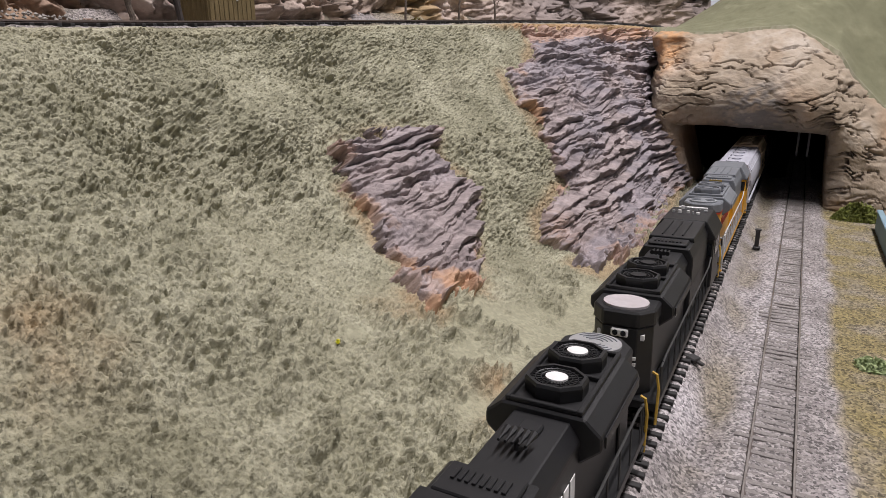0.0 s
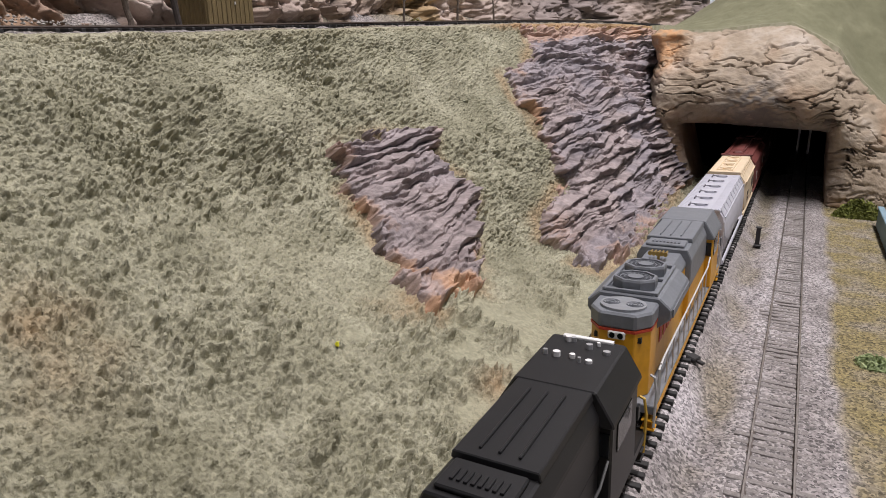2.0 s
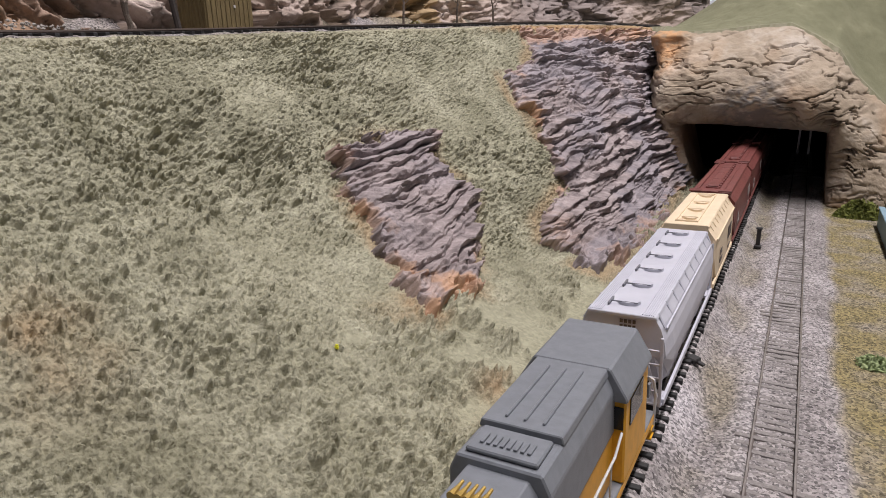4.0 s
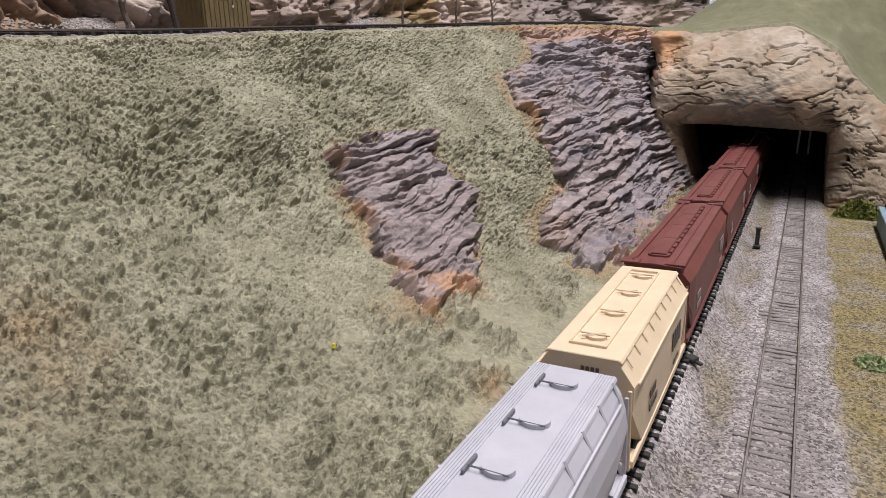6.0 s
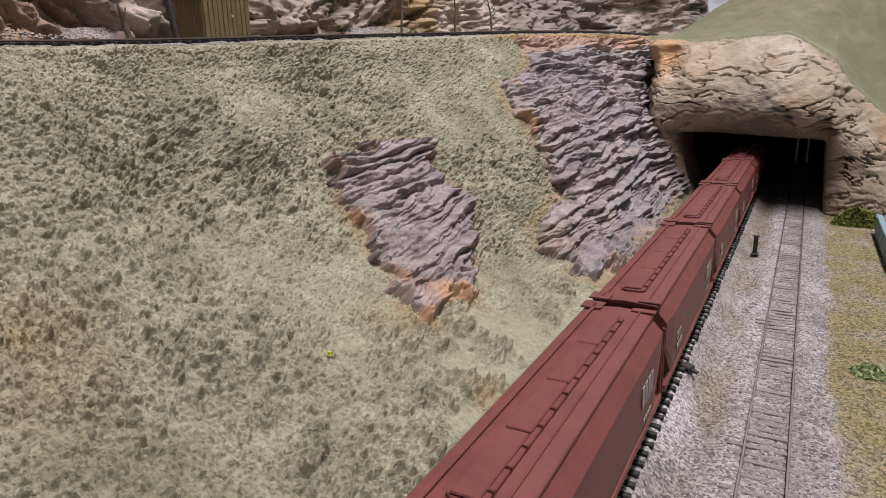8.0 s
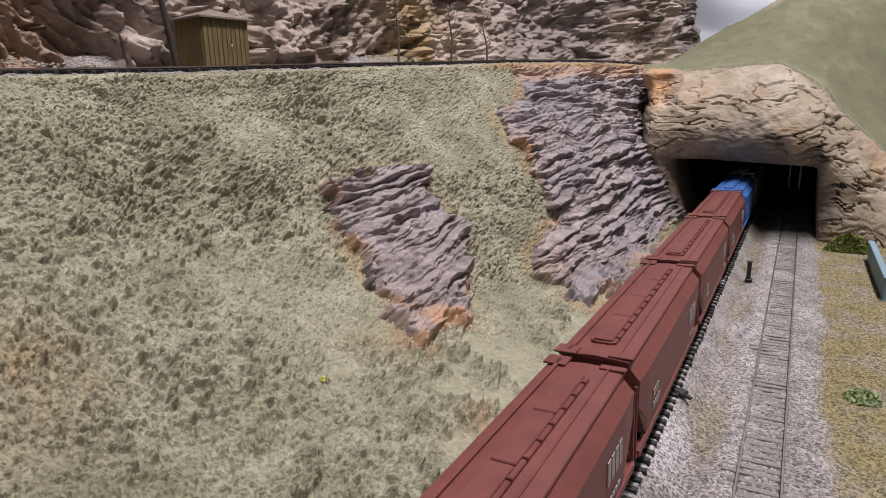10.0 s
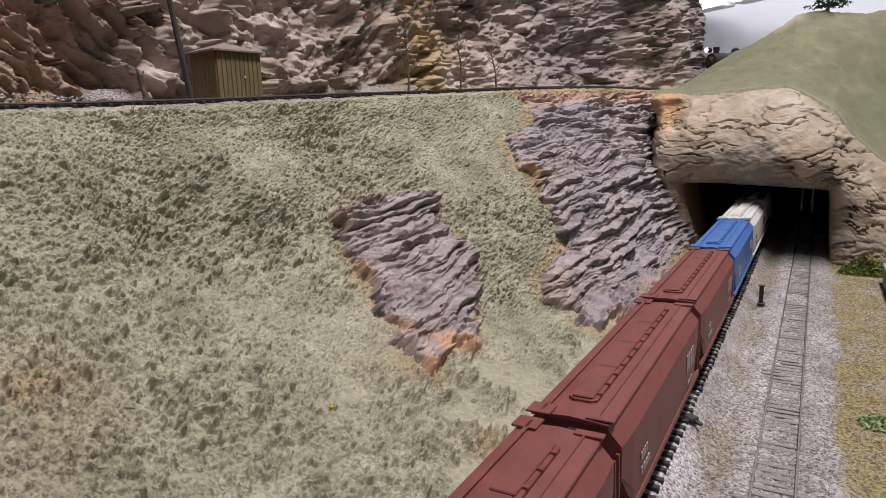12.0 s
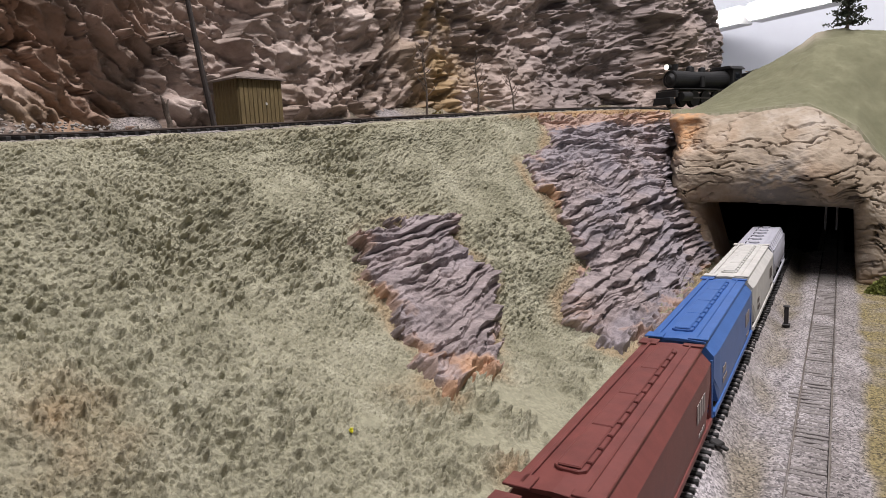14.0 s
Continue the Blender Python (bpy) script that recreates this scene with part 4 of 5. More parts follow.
# ---- rolling stock ----
NS_BLACK = paint("satin_black_paint", (0.006, 0.006, 0.007), 0.42)
NS_DARK = paint("worn_black_plastic", (0.009, 0.0088, 0.010), 0.48)
UP_YELLOW = paint("armour_yellow_paint", (0.66, 0.32, 0.015), 0.42)
UP_GREY = paint("harbour_grey_paint", (0.17, 0.18, 0.20), 0.45)
RED_LINE = paint("red_line_paint", (0.5, 0.05, 0.02), 0.5)
SILVER = paint("silver_fan_grille", (0.55, 0.55, 0.56), 0.35, 0.6)
WHITE = paint("white_marking", (0.72, 0.71, 0.70), 0.5)
HANDRAIL_Y = paint("yellow_handrail", (0.55, 0.34, 0.05), 0.5)
HANDRAIL_K = paint("black_handrail", (0.04, 0.04, 0.04), 0.5)
HANDRAIL_W = paint("grey_white_handrail", (0.5, 0.5, 0.5), 0.5)
GLASSY = paint("dark_cab_glass", (0.01, 0.012, 0.015), 0.08)
TRUCKM = paint("black_truck", (0.012, 0.012, 0.012), 0.6)
WHEELM = paint("wheel_steel", (0.10, 0.09, 0.085), 0.4, 0.8)
GOLD = paint("brass_horn", (0.45, 0.30, 0.08), 0.4, 0.6)


def truck(parent, y, axles, half):
    t = part("truck", block(-0.0125, 0.0125, y - half, y + half, 0.004, 0.0085, 0.0006), TRUCKM, parent)
    for sgn in (-1, 1):
        part("side_frame", block(sgn * 0.0128 - 0.0009, sgn * 0.0128 + 0.0009, y - half, y + half, 0.0035, 0.0095, 0.0005), TRUCKM, t)
    for k in range(axles):
        yk = y - half * 0.72 + 2 * half * 0.72 * k / max(1, axles - 1)
        bm = tube([(-0.0098, yk, 0.0055), (0.0098, yk, 0.0055)], 0.001, None, 8)
        for sgn in (-1, 1):
            tube([(sgn * 0.0072, yk, 0.0055), (sgn * 0.0098, yk, 0.0055)], 0.0055, bm, 18)
        part("wheelset", bm, WHEELM, t)
    return t


def coupler(parent, y, sgn):
    bm = block(-0.0012, 0.0012, min(y, y + sgn * 0.006), max(y, y + sgn * 0.006), 0.0085, 0.0115, 0.0004)
    block(-0.0026, 0.0026, min(y + sgn * 0.004, y + sgn * 0.0075), max(y + sgn * 0.004, y + sgn * 0.0075), 0.008, 0.012, 0.0006, bm)
    part("coupler", bm, TRUCKM, parent)


def fan(parent, y, z, r, mat, hub_mat, h=0.0042):
    """An eight-sided fan housing with a recessed grille."""
    ring = lambda q, n=8: [(q * math.cos(2 * math.pi * (k + 0.5) / n), q * math.sin(2 * math.pi * (k + 0.5) / n)) for k in range(n)]
    bm = bmesh.new()
    loops = [[bm.verts.new((a, y + b, zz)) for a, b in ring(q)] for q, zz in ((r, z), (r * 1.02, z + h * 0.8), (r * 0.97, z + h), (r * 0.86, z + h), (r * 0.84, z + h * 0.72))]
    for l0, l1 in zip(loops, loops[1:]):
        for k in range(8):
            bm.faces.new((l0[k], l0[(k + 1) % 8], l1[(k + 1) % 8], l1[k]))
    bm.faces.new(loops[-1])
    f = part("radiator_fan", bm, mat, parent)
    gr = bmesh.new()
    for k in range(24):
        a = 2 * math.pi * k / 24
        tube([(r * 0.34 * math.cos(a), y + r * 0.34 * math.sin(a), z + h * 0.82), (r * 0.84 * math.cos(a), y + r * 0.84 * math.sin(a), z + h * 0.82)], 0.00022, gr, 4)
    for q in (0.5, 0.68):
        tube([(r * q * math.cos(a), y + r * q * math.sin(a), z + h * 0.86) for a in [2 * math.pi * k / 20 for k in range(21)]], 0.0002, gr, 4)
    part("fan_grille", gr, mat, f)
    part("fan_hub", disc(0, y, z + h * 0.72, r * 0.36, h * 0.24, None, 16), hub_mat, f)


LOCO = 0.242


def locomotive(label, body, roof, rail_mat, light, top_fan, hub_mat, horn_mat, stripe=None, end_mark=None, extra=None):
    """A six-axle diesel; the radiator end at y = 0, the cab towards y = LOCO."""
    t = thing("diesel_locomotive", label, "locomotive", None, "locomotives of the freight train")
    L = LOCO
    part("frame", block(-0.0165, 0.0165, 0.004, L - 0.004, 0.0105, 0.0140, 0.0004), NS_BLACK if body is NS_BLACK else UP_GREY, t)
    part("fuel_tank", bevelled(prism([(-0.0135, 0.0045), (0.0135, 0.0045), (0.0150, 0.0105), (-0.0150, 0.0105)], 0.092, 0.150), 0.0008), TRUCKM, t)
    truck(t, 0.048, 3, 0.026)
    truck(t, L - 0.050, 3, 0.026)
    coupler(t, 0.004, -1), coupler(t, L - 0.004, 1)
    hood = [(-0.0108, 0.014), (0.0108, 0.014), (0.0108, 0.0415), (0.0078, 0.0455), (-0.0078, 0.0455), (-0.0108, 0.0415)]
    part("long_hood", bevelled(prism(hood, 0.024, 0.180), 0.0004), body, t)
    part("hood_roof", bevelled(prism([(-0.0110, 0.0400), (0.0110, 0.0400), (0.0110, 0.0418), (0.0080, 0.0460), (-0.0080, 0.0460), (-0.0110, 0.0418)], 0.076, 0.122), 0.0003), roof, t)
    # end with chamfered corners
    end_plan = [(-0.0118, 0.0275), (-0.0118, 0.0140), (-0.0068, 0.0065), (0.0068, 0.0065), (0.0118, 0.0140), (0.0118, 0.0275)]
    e = part("hood_end", bevelled(prism(end_plan, 0.014, 0.0400, None, "z"), 0.0004), body, t)
    part("end_roof", bevelled(prism([(x * 1.04, y - 0.0002) for x, y in end_plan], 0.0401, 0.0462, None, "z"), 0.0008), roof, t)
    if stripe:
        part("red_line", prism([(x * 1.025, y - 0.0004) for x, y in end_plan], 0.0392, 0.0402, None, "z"), stripe, e)
    hl = part("headlight", block(-0.0034, 0.0034, 0.0055, 0.0068, 0.0365, 0.0395, 0.0005), light, e, "white twin headlight")
    for sgn in (-1, 1):
        part("lens", disc(sgn * 0.0016, 0.0052, 0.0380, 0.0011, 0.0006, None, 12, "y"), GLASSY, hl)
    for sgn in (-1, 1):
        part("number_board", prism([(sgn * 0.0078 - 0.0014, 0.0355), (sgn * 0.0078 + 0.0014, 0.0355), (sgn * 0.0078 + 0.0014, 0.0375), (sgn * 0.0078 - 0.0014, 0.0375)], 0.0068 + 0.0012, 0.0105), WHITE if body is NS_BLACK else TRUCKM, e)
    if end_mark:
        for k in range(5):
            zk = 0.018 + k * 0.0023
            part("white_stripe", prism([(0.0010, zk), (0.0068, zk + 0.0010), (0.0068, zk + 0.0022), (0.0010, zk + 0.0012)], 0.0058, 0.0066), end_mark, e)
        part("white_panel", prism([(-0.0066, 0.017), (-0.001, 0.017), (-0.001, 0.0285), (-0.0066, 0.031)], 0.0058, 0.0066), end_mark, e)
    # flared radiators
    flare = [(-0.0108, 0.0350), (0.0108, 0.0350), (0.0170, 0.0400), (0.0170, 0.0438), (0.0120, 0.0478), (-0.0120, 0.0478), (-0.0170, 0.0438), (-0.0170, 0.0400)]
    rad = part("radiator_housing", bevelled(prism(flare, 0.0275, 0.0775), 0.0006), roof, t)
    for sgn in (-1, 1):
        part("radiator_screen", block(min(sgn * 0.0171, sgn * 0.0176), max(sgn * 0.0171, sgn * 0.0176), 0.030, 0.075, 0.0402, 0.0434, 0.0001), NS_DARK if body is NS_BLACK else roof, rad)
    fr = bmesh.new()
    for a in ((-0.0112, -0.0098, 0.0285, 0.0765), (0.0098, 0.0112, 0.0285, 0.0765), (-0.0098, 0.0098, 0.0285, 0.0300), (-0.0098, 0.0098, 0.0750, 0.0765), (-0.0098, 0.0098, 0.0508, 0.0520)):
        block(*a, 0.0479, 0.0492, 0.0002, fr)
    part("roof_frame", fr, roof, rad)
    fan(t, 0.0405, 0.0479, 0.0092, NS_DARK if body is NS_BLACK else roof, hub_mat)
    fan(t, 0.0632, 0.0479, 0.0092, NS_DARK if body is NS_BLACK else roof, hub_mat)
    top = part("end_fan", disc(0, 0.0172, 0.0462, 0.0090, 0.0009, None, 24), top_fan, t, "pale round fan cover")
    if top_fan is SILVER:
        for q in (0.30, 0.48, 0.66, 0.84):
            for a0 in (0.5, 3.64):
                part("louvre", tube([(0.0090 * q * math.cos(a0 + 0.1 * k), 0.0172 + 0.0090 * q * math.sin(a0 + 0.1 * k), 0.0472) for k in range(22)], 0.00022, None, 4), UP_GREY, top)
    elif body is not NS_BLACK:
        for sgn in (-1, 1):
            gr = bmesh.new()
            for q in (0.0012, 0.0022, 0.0032):
                tube([(sgn * 0.0046 + q * math.cos(a), 0.0172 + q * math.sin(a), 0.0472) for a in [2 * math.pi * k / 16 for k in range(17)]], 0.00026, gr, 4)
            part("round_grille", gr, UP_GREY, top)
    # dynamic brake and blower boxes
    hn = part("horn", tube([(0, 0.098, 0.046), (0, 0.098, 0.049)], 0.0007, None, 6), horn_mat, t)
    for k in range(5):
        xk = -0.0036 + k * 0.0018
        part("trumpet", tube([(xk, 0.0945, 0.0492), (xk, 0.099, 0.0492), (xk, 0.1015, 0.0492)], [0.0011, 0.0005, 0.0004], None, 7), horn_mat, hn)
    part("exhaust_stack", block(-0.003, 0.003, 0.084, 0.0895, 0.0458, 0.0474, 0.0004), NS_DARK if body is NS_BLACK else roof, t)
    bl = part("blower_box", bevelled(prism([(-0.0135, 0.030), (0.0135, 0.030), (0.0135, 0.0435), (0.0112, 0.0480), (-0.0112, 0.0480), (-0.0135, 0.0435)], 0.1140, 0.181), 0.0005), roof, t)
    part("rib_roof", bevelled(prism([(-0.0118, 0.0478), (0.0118, 0.0478), (0.0112, 0.0500), (-0.0112, 0.0500)], 0.1305, 0.1785), 0.0003), roof, bl)
    part("grille_step", block(-0.0095, 0.0095, 0.1160, 0.1290, 0.0481, 0.0494, 0.0004), roof, bl)
    for k in range(8):
        part("grille_tooth", block(-0.0068 + k * 0.0018, -0.0058 + k * 0.0018, 0.1190, 0.1240, 0.0495, 0.0500, 0.0001), NS_DARK if body is NS_BLACK else UP_GREY, bl)
    part("lower_hood_side", block(-0.0132, 0.0132, 0.1145, 0.180, 0.014, 0.0300, 0.0004), body, t)
    # cab
    cab = part("cab", bevelled(prism([(-0.0170, 0.014), (0.0170, 0.014), (0.0170, 0.0415), (0.0120, 0.0490), (-0.0120, 0.0490), (-0.0170, 0.0415)], 0.180, 0.2165), 0.0006), body, t)
    part("cab_roof", bevelled(prism([(-0.0178, 0.0405), (0.0178, 0.0405), (0.0178, 0.0418), (0.0122, 0.0503), (-0.0122, 0.0503), (-0.0178, 0.0418)], 0.178, 0.2185), 0.0005), roof, cab)
    for k in (-1, 0, 1):
        part("roof_rib", block(k * 0.0052 - 0.0004, k * 0.0052 + 0.0004, 0.134, 0.172, 0.0500, 0.0507, 0.0002), roof, cab)
    for sgn in (-1, 1):
        part("side_window", block(min(sgn * 0.0170, sgn * 0.0174), max(sgn * 0.0170, sgn * 0.0174), 0.186, 0.206, 0.0305, 0.0392, 0.0002), GLASSY, cab)
        part("rear_window", block(sgn * 0.0142 - 0.0022, sgn * 0.0142 + 0.0022, 0.1794, 0.1801, 0.0315, 0.0385, 0.0002), GLASSY, cab)
        part("mirror", block(sgn * 0.0190 - 0.0004, sgn * 0.0190 + 0.0004, 0.2060, 0.2090, 0.0320, 0.0365, 0.0002), NS_DARK if body is NS_BLACK else roof, cab)
    if extra:
        part("white_trim", bevelled(prism([(-0.0085, 0.0500), (0.0085, 0.0500), (0.0085, 0.0510), (-0.0085, 0.0510)], 0.2165, 0.2187), 0.0002), WHITE, cab)
        rng = random.Random(5)
        for k in range(10):
            xk, yk = rng.uniform(-0.0095, 0.0095), rng.uniform(0.1950, 0.2150)
            part("roof_fitting", disc(xk, yk, 0.0503, rng.uniform(0.0006, 0.0013), rng.uniform(0.0008, 0.0016), None, 9), WHITE if k % 2 else SILVER, cab)
    nose = part("nose", bevelled(prism([(-0.0125, 0.014), (0.0125, 0.014), (0.0125, 0.0330), (0.0090, 0.0372), (-0.0090, 0.0372), (-0.0125, 0.0330)], 0.2165, 0.2330), 0.0008), body, t)
    for sgn in (-1, 1):
        part("windscreen", block(sgn * 0.0065 - 0.0045, sgn * 0.0065 + 0.0045, 0.2166, 0.2172, 0.0385, 0.0452, 0.0003), GLASSY, cab)
    # handrails and steps
    for sgn in (-1, 1):
        x = sgn * 0.0162
        rl = part("handrail", tube([(x, 0.010, 0.0140), (x, 0.010, 0.0262), (x, 0.020, 0.0275), (x, 0.170, 0.0275), (x, 0.179, 0.0310)], 0.00042, None, 6), rail_mat, t)
        for k in range(10):
            yk = 0.014 + k * 0.0168
            part("stanchion", tube([(x, yk, 0.0135), (x, yk, 0.0275)], 0.00036, None, 5), rail_mat, rl)
        g = HANDRAIL_Y if body is NS_BLACK else HANDRAIL_W
        for y0 in (0.0035, L - 0.0035):
            part("grab_iron", tube([(x, y0, 0.006), (x * 1.03, y0, 0.020), (x * 0.97, y0, 0.0255), (x * 0.86, y0, 0.0262)], 0.0006, None, 6), g, t)
        for y0 in (0.006, L - 0.006):
            st = block(sgn * 0.0140 - 0.0026, sgn * 0.0140 + 0.0026, y0 - 0.003, y0 + 0.003, 0.0045, 0.0053, 0.0002)
            block(sgn * 0.0140 - 0.0026, sgn * 0.0140 + 0.0026, y0 - 0.003, y0 + 0.003, 0.0078, 0.0085, 0.0002, st)
            part("step", st, TRUCKM if body is NS_BLACK else UP_YELLOW, t)
        # side marking: a plain block of bars
        if body is NS_BLACK:
            for k in range(5):
                part("side_mark", block(min(sgn * 0.0109, sgn * 0.0112), max(sgn * 0.0109, sgn * 0.0112), 0.082 + k * 0.006, 0.0865 + k * 0.006, 0.024 + 0.001 * k, 0.035, 0.0001), WHITE, t)
        else:
            for k in range(6):
                part("side_mark", block(min(sgn * 0.0109, sgn * 0.0112), max(sgn * 0.0109, sgn * 0.0112), 0.040 + k * 0.010, 0.0465 + k * 0.010, 0.0262, 0.0325, 0.0001), RED_LINE, t)
            part("sill_stripe", block(min(sgn * 0.0166, sgn * 0.0168), max(sgn * 0.0166, sgn * 0.0168), 0.006, L - 0.006, 0.0110, 0.0136, 0.0001), UP_YELLOW, t)
    part("hose", tube([(0.004, 0.0035, 0.012), (0.0045, 0.0005, 0.009), (0.0042, 0.0005, 0.005)], 0.0005, None, 5), TRUCKM, t)
    return t


def hopper(label, name_mat, length, style, marks, fade):
    """A covered hopper, its near end at y = 0."""
    t = thing("hopper_wagon", label, "hopper wagon", None, "covered hoppers of the freight train")
    L, m = length, name_mat
    y0, y1 = 0.004, L - 0.004
    if style == "round":
        side = [(-0.0130, 0.0140), (0.0130, 0.0140), (0.0160, 0.0185), (0.0174, 0.0250), (0.0176, 0.0315), (0.0168, 0.0375), (0.0152, 0.0425), (0.0128, 0.0462), (-0.0128, 0.0462), (-0.0152, 0.0425), (-0.0168, 0.0375), (-0.0176, 0.0315), (-0.0174, 0.0250), (-0.0160, 0.0185)]
    elif style == "ribbed":
        side = [(-0.0168, 0.0140), (0.0168, 0.0140), (0.0172, 0.0400), (0.0118, 0.0475), (-0.0118, 0.0475), (-0.0172, 0.0400)]
    else:
        side = [(-0.0165, 0.0140), (0.0165, 0.0140), (0.0170, 0.0200), (0.0172, 0.0410), (0.0132, 0.0455), (0.0122, 0.0472), (-0.0122, 0.0472), (-0.0132, 0.0455), (-0.0172, 0.0410), (-0.0170, 0.0200)]
    # body with slope sheets at both ends
    bm = bmesh.new()
    rings = []
    inset = 0.016
    for yv, k in ((y0, 1), (y0 + inset, 0), (y1 - inset, 0), (y1, 1)):
        rings.append([bm.verts.new((px * (0.96 if k else 1), yv, pz if not k else max(pz, 0.031))) for px, pz in side])
    n = len(side)
    for r0, r1 in zip(rings, rings[1:]):
        for k in range(n):
            bm.faces.new((r0[k], r0[(k + 1) % n], r1[(k + 1) % n], r1[k]))
    bm.faces.new(rings[0]), bm.faces.new(rings[-1][::-1])
    body = part("body", bm, m, t)
    part("centre_sill", block(-0.0035, 0.0035, 0.0, L, 0.0085, 0.0125, 0.0003), m, t)
    for sgn in (-1, 1):
        xs_ = sgn * 0.0166
        part("side_sill", block(xs_ - 0.0006, xs_ + 0.0006, 0.003, L - 0.003, 0.0118, 0.0145, 0.0002), m, t)
    bays = 3 if L > 0.17 else 2
    for k in range(bays):
        yc = L * (k + 1) / (bays + 1)
        hw = L * 0.085
        hb = bmesh.new()
        a = [hb.verts.new(p) for p in ((-0.0150, yc - hw, 0.0140), (0.0150, yc - hw, 0.0140), (0.0150, yc + hw, 0.0140), (-0.0150, yc + hw, 0.0140))]
        b = [hb.verts.new(p) for p in ((-0.0065, yc - 0.004, 0.0052), (0.0065, yc - 0.004, 0.0052), (0.0065, yc + 0.004, 0.0052), (-0.0065, yc + 0.004, 0.0052))]
        hb.faces.new(a[::-1]), hb.faces.new(b)
        for j in range(4):
            hb.faces.new((a[j], a[(j + 1) % 4], b[(j + 1) % 4], b[j]))
        part("discharge_bay", hb, m, t)
    truck(t, 0.022, 2, 0.0125), truck(t, L - 0.022, 2, 0.0125)
    coupler(t, 0.002, -1), coupler(t, L - 0.002, 1)
    zr = max(p[1] for p in side)
    wr = max(p[0] for p in side if p[1] == zr)
    # roof
    if style == "plain":
        part("roof_sheet", bevelled(prism([(-wr - 0.0012, zr - 0.0004), (wr + 0.0012, zr - 0.0004), (wr + 0.0008, zr + 0.0007), (0.0, zr + 0.0014), (-wr - 0.0008, zr + 0.0007)], y0 - 0.0005, y1 + 0.0005), 0.0003), m, body)
        hx0, hx1, hy0, hy1 = -0.0045, 0.0045, 0.018, L - 0.018
        plan = [(hx0 + 0.002, hy0), (hx1 - 0.002, hy0), (hx1, hy0 + 0.002), (hx1, hy1 - 0.002), (hx1 - 0.002, hy1), (hx0 + 0.002, hy1), (hx0, hy1 - 0.002), (hx0, hy0 + 0.002)]
        part("hatch_coaming", bevelled(prism([(a * 1.10, b) for a, b in plan], zr + 0.0008, zr + 0.0024, None, "z"), 0.0003), m, body)
        nh = 4
        for k in range(nh):
            a = hy0 + 0.001 + (hy1 - hy0 - 0.002) * k / nh
            b = hy0 + 0.001 + (hy1 - hy0 - 0.002) * (k + 1) / nh - 0.0008
            hc = part("hatch_cover", bevelled(prism([(-0.0036, a), (0.0036, a), (0.0036, b), (-0.0036, b)], zr + 0.0024, zr + 0.0033, None, "z"), 0.0004), m, body)
            for j in range(3):
                yj = a + (b - a) * (j + 0.5) / 3
                part("hatch_latch", block(0.0036, 0.0053, yj - 0.0007, yj + 0.0007, zr + 0.0018, zr + 0.0032, 0.0003), m, hc)
        part("roof_walk", block(-0.0100, -0.0086, y0, y1, zr + 0.0012, zr + 0.0020, 0.0002), m, body)
        part("roof_walk", block(0.0078, 0.0086, y0, y1, zr + 0.0010, zr + 0.0016, 0.0002), m, body)
        for ya, yb in ((y0 - 0.003, y0 + 0.006), (y1 - 0.006, y1 + 0.003)):
            part("end_walk", block(-0.0142, -0.0060, ya, yb, zr + 0.0012, zr + 0.0020, 0.0002), m, body)
            part("end_walk", block(0.0050, 0.0140, ya + 0.003, yb - 0.002, zr + 0.0010, zr + 0.0018, 0.0002), m, body)
    elif style == "ribbed":
        part("roof_sheet", bevelled(prism([(-wr - 0.001, zr - 0.0002), (wr + 0.001, zr - 0.0002), (wr, zr + 0.0010), (-wr, zr + 0.0010)], y0, y1), 0.0003), m, body)
        tr = bmesh.new()
        for a in ((-0.0068, -0.0062, 0.012, L - 0.012), (0.0052, 0.0058, 0.012, L - 0.012), (-0.0062, 0.0052, 0.012, 0.0128), (-0.0062, 0.0052, L - 0.0128, L - 0.012)):
            block(*a, zr + 0.0008, zr + 0.0020, 0.0002, tr)
        part("trough_rim", tr, m, body)
        for k in range(4):
            yc = L * (k + 0.75) / 4.5
            hc = part("hatch_cover", disc(0.0005, yc, zr + 0.0009, 0.0034, 0.0012, None, 20), m, body)
            part("hatch_arm", block(-0.0052, 0.0050, yc - 0.0004, yc + 0.0004, zr + 0.0021, zr + 0.0027, 0.0002), m, hc)
            part("hatch_arm", tube([(-0.0038, yc - 0.003, zr + 0.0022), (0.003, yc + 0.002, zr + 0.0024)], 0.0004, None, 5), m, hc)
        for sgn in (-1, 1):
            for k in range(9):
                yk = L * (k + 0.8) / 9.6
                part("roof_bracket", tube([(sgn * 0.0122, yk, zr + 0.0003), (sgn * 0.0146, yk, 0.0442)], 0.0003, None, 5), m, body)
            part("eave_strip", block(sgn * 0.0172 - 0.0004, sgn * 0.0172 + 0.0004, y0 + 0.004, y1 - 0.004, 0.0393, 0.0405, 0.0002), m, body)
    else:
        part("roof_sheet", bevelled(prism([(-wr - 0.0006, zr - 0.0004), (wr + 0.0006, zr - 0.0004), (wr, zr + 0.0010), (-wr, zr + 0.0010)], y0 - 0.001, y1 + 0.001), 0.0003), m, body)
        for sgn in (-1, 1):
            for k in range(6):
                xk = sgn * 0.0098 - 0.0020 + k * 0.0008
                part("walk_slat", block(xk - 0.00022, xk + 0.00022, y0, y1, zr + 0.0008, zr + 0.0013, 0), m, body)
            for k in range(10):
                yk = L * (k + 0.5) / 10
                part("roof_bracket", tube([(sgn * 0.0126, yk, zr + 0.0010), (sgn * 0.0152, yk, 0.0418)], 0.0006, None, 5), m, body)
            part("grab_rail", tube([(sgn * 0.0158, y0 + 0.006, 0.0412), (sgn * 0.0158, y1 - 0.006, 0.0412)], 0.0005, None, 5), m, body)
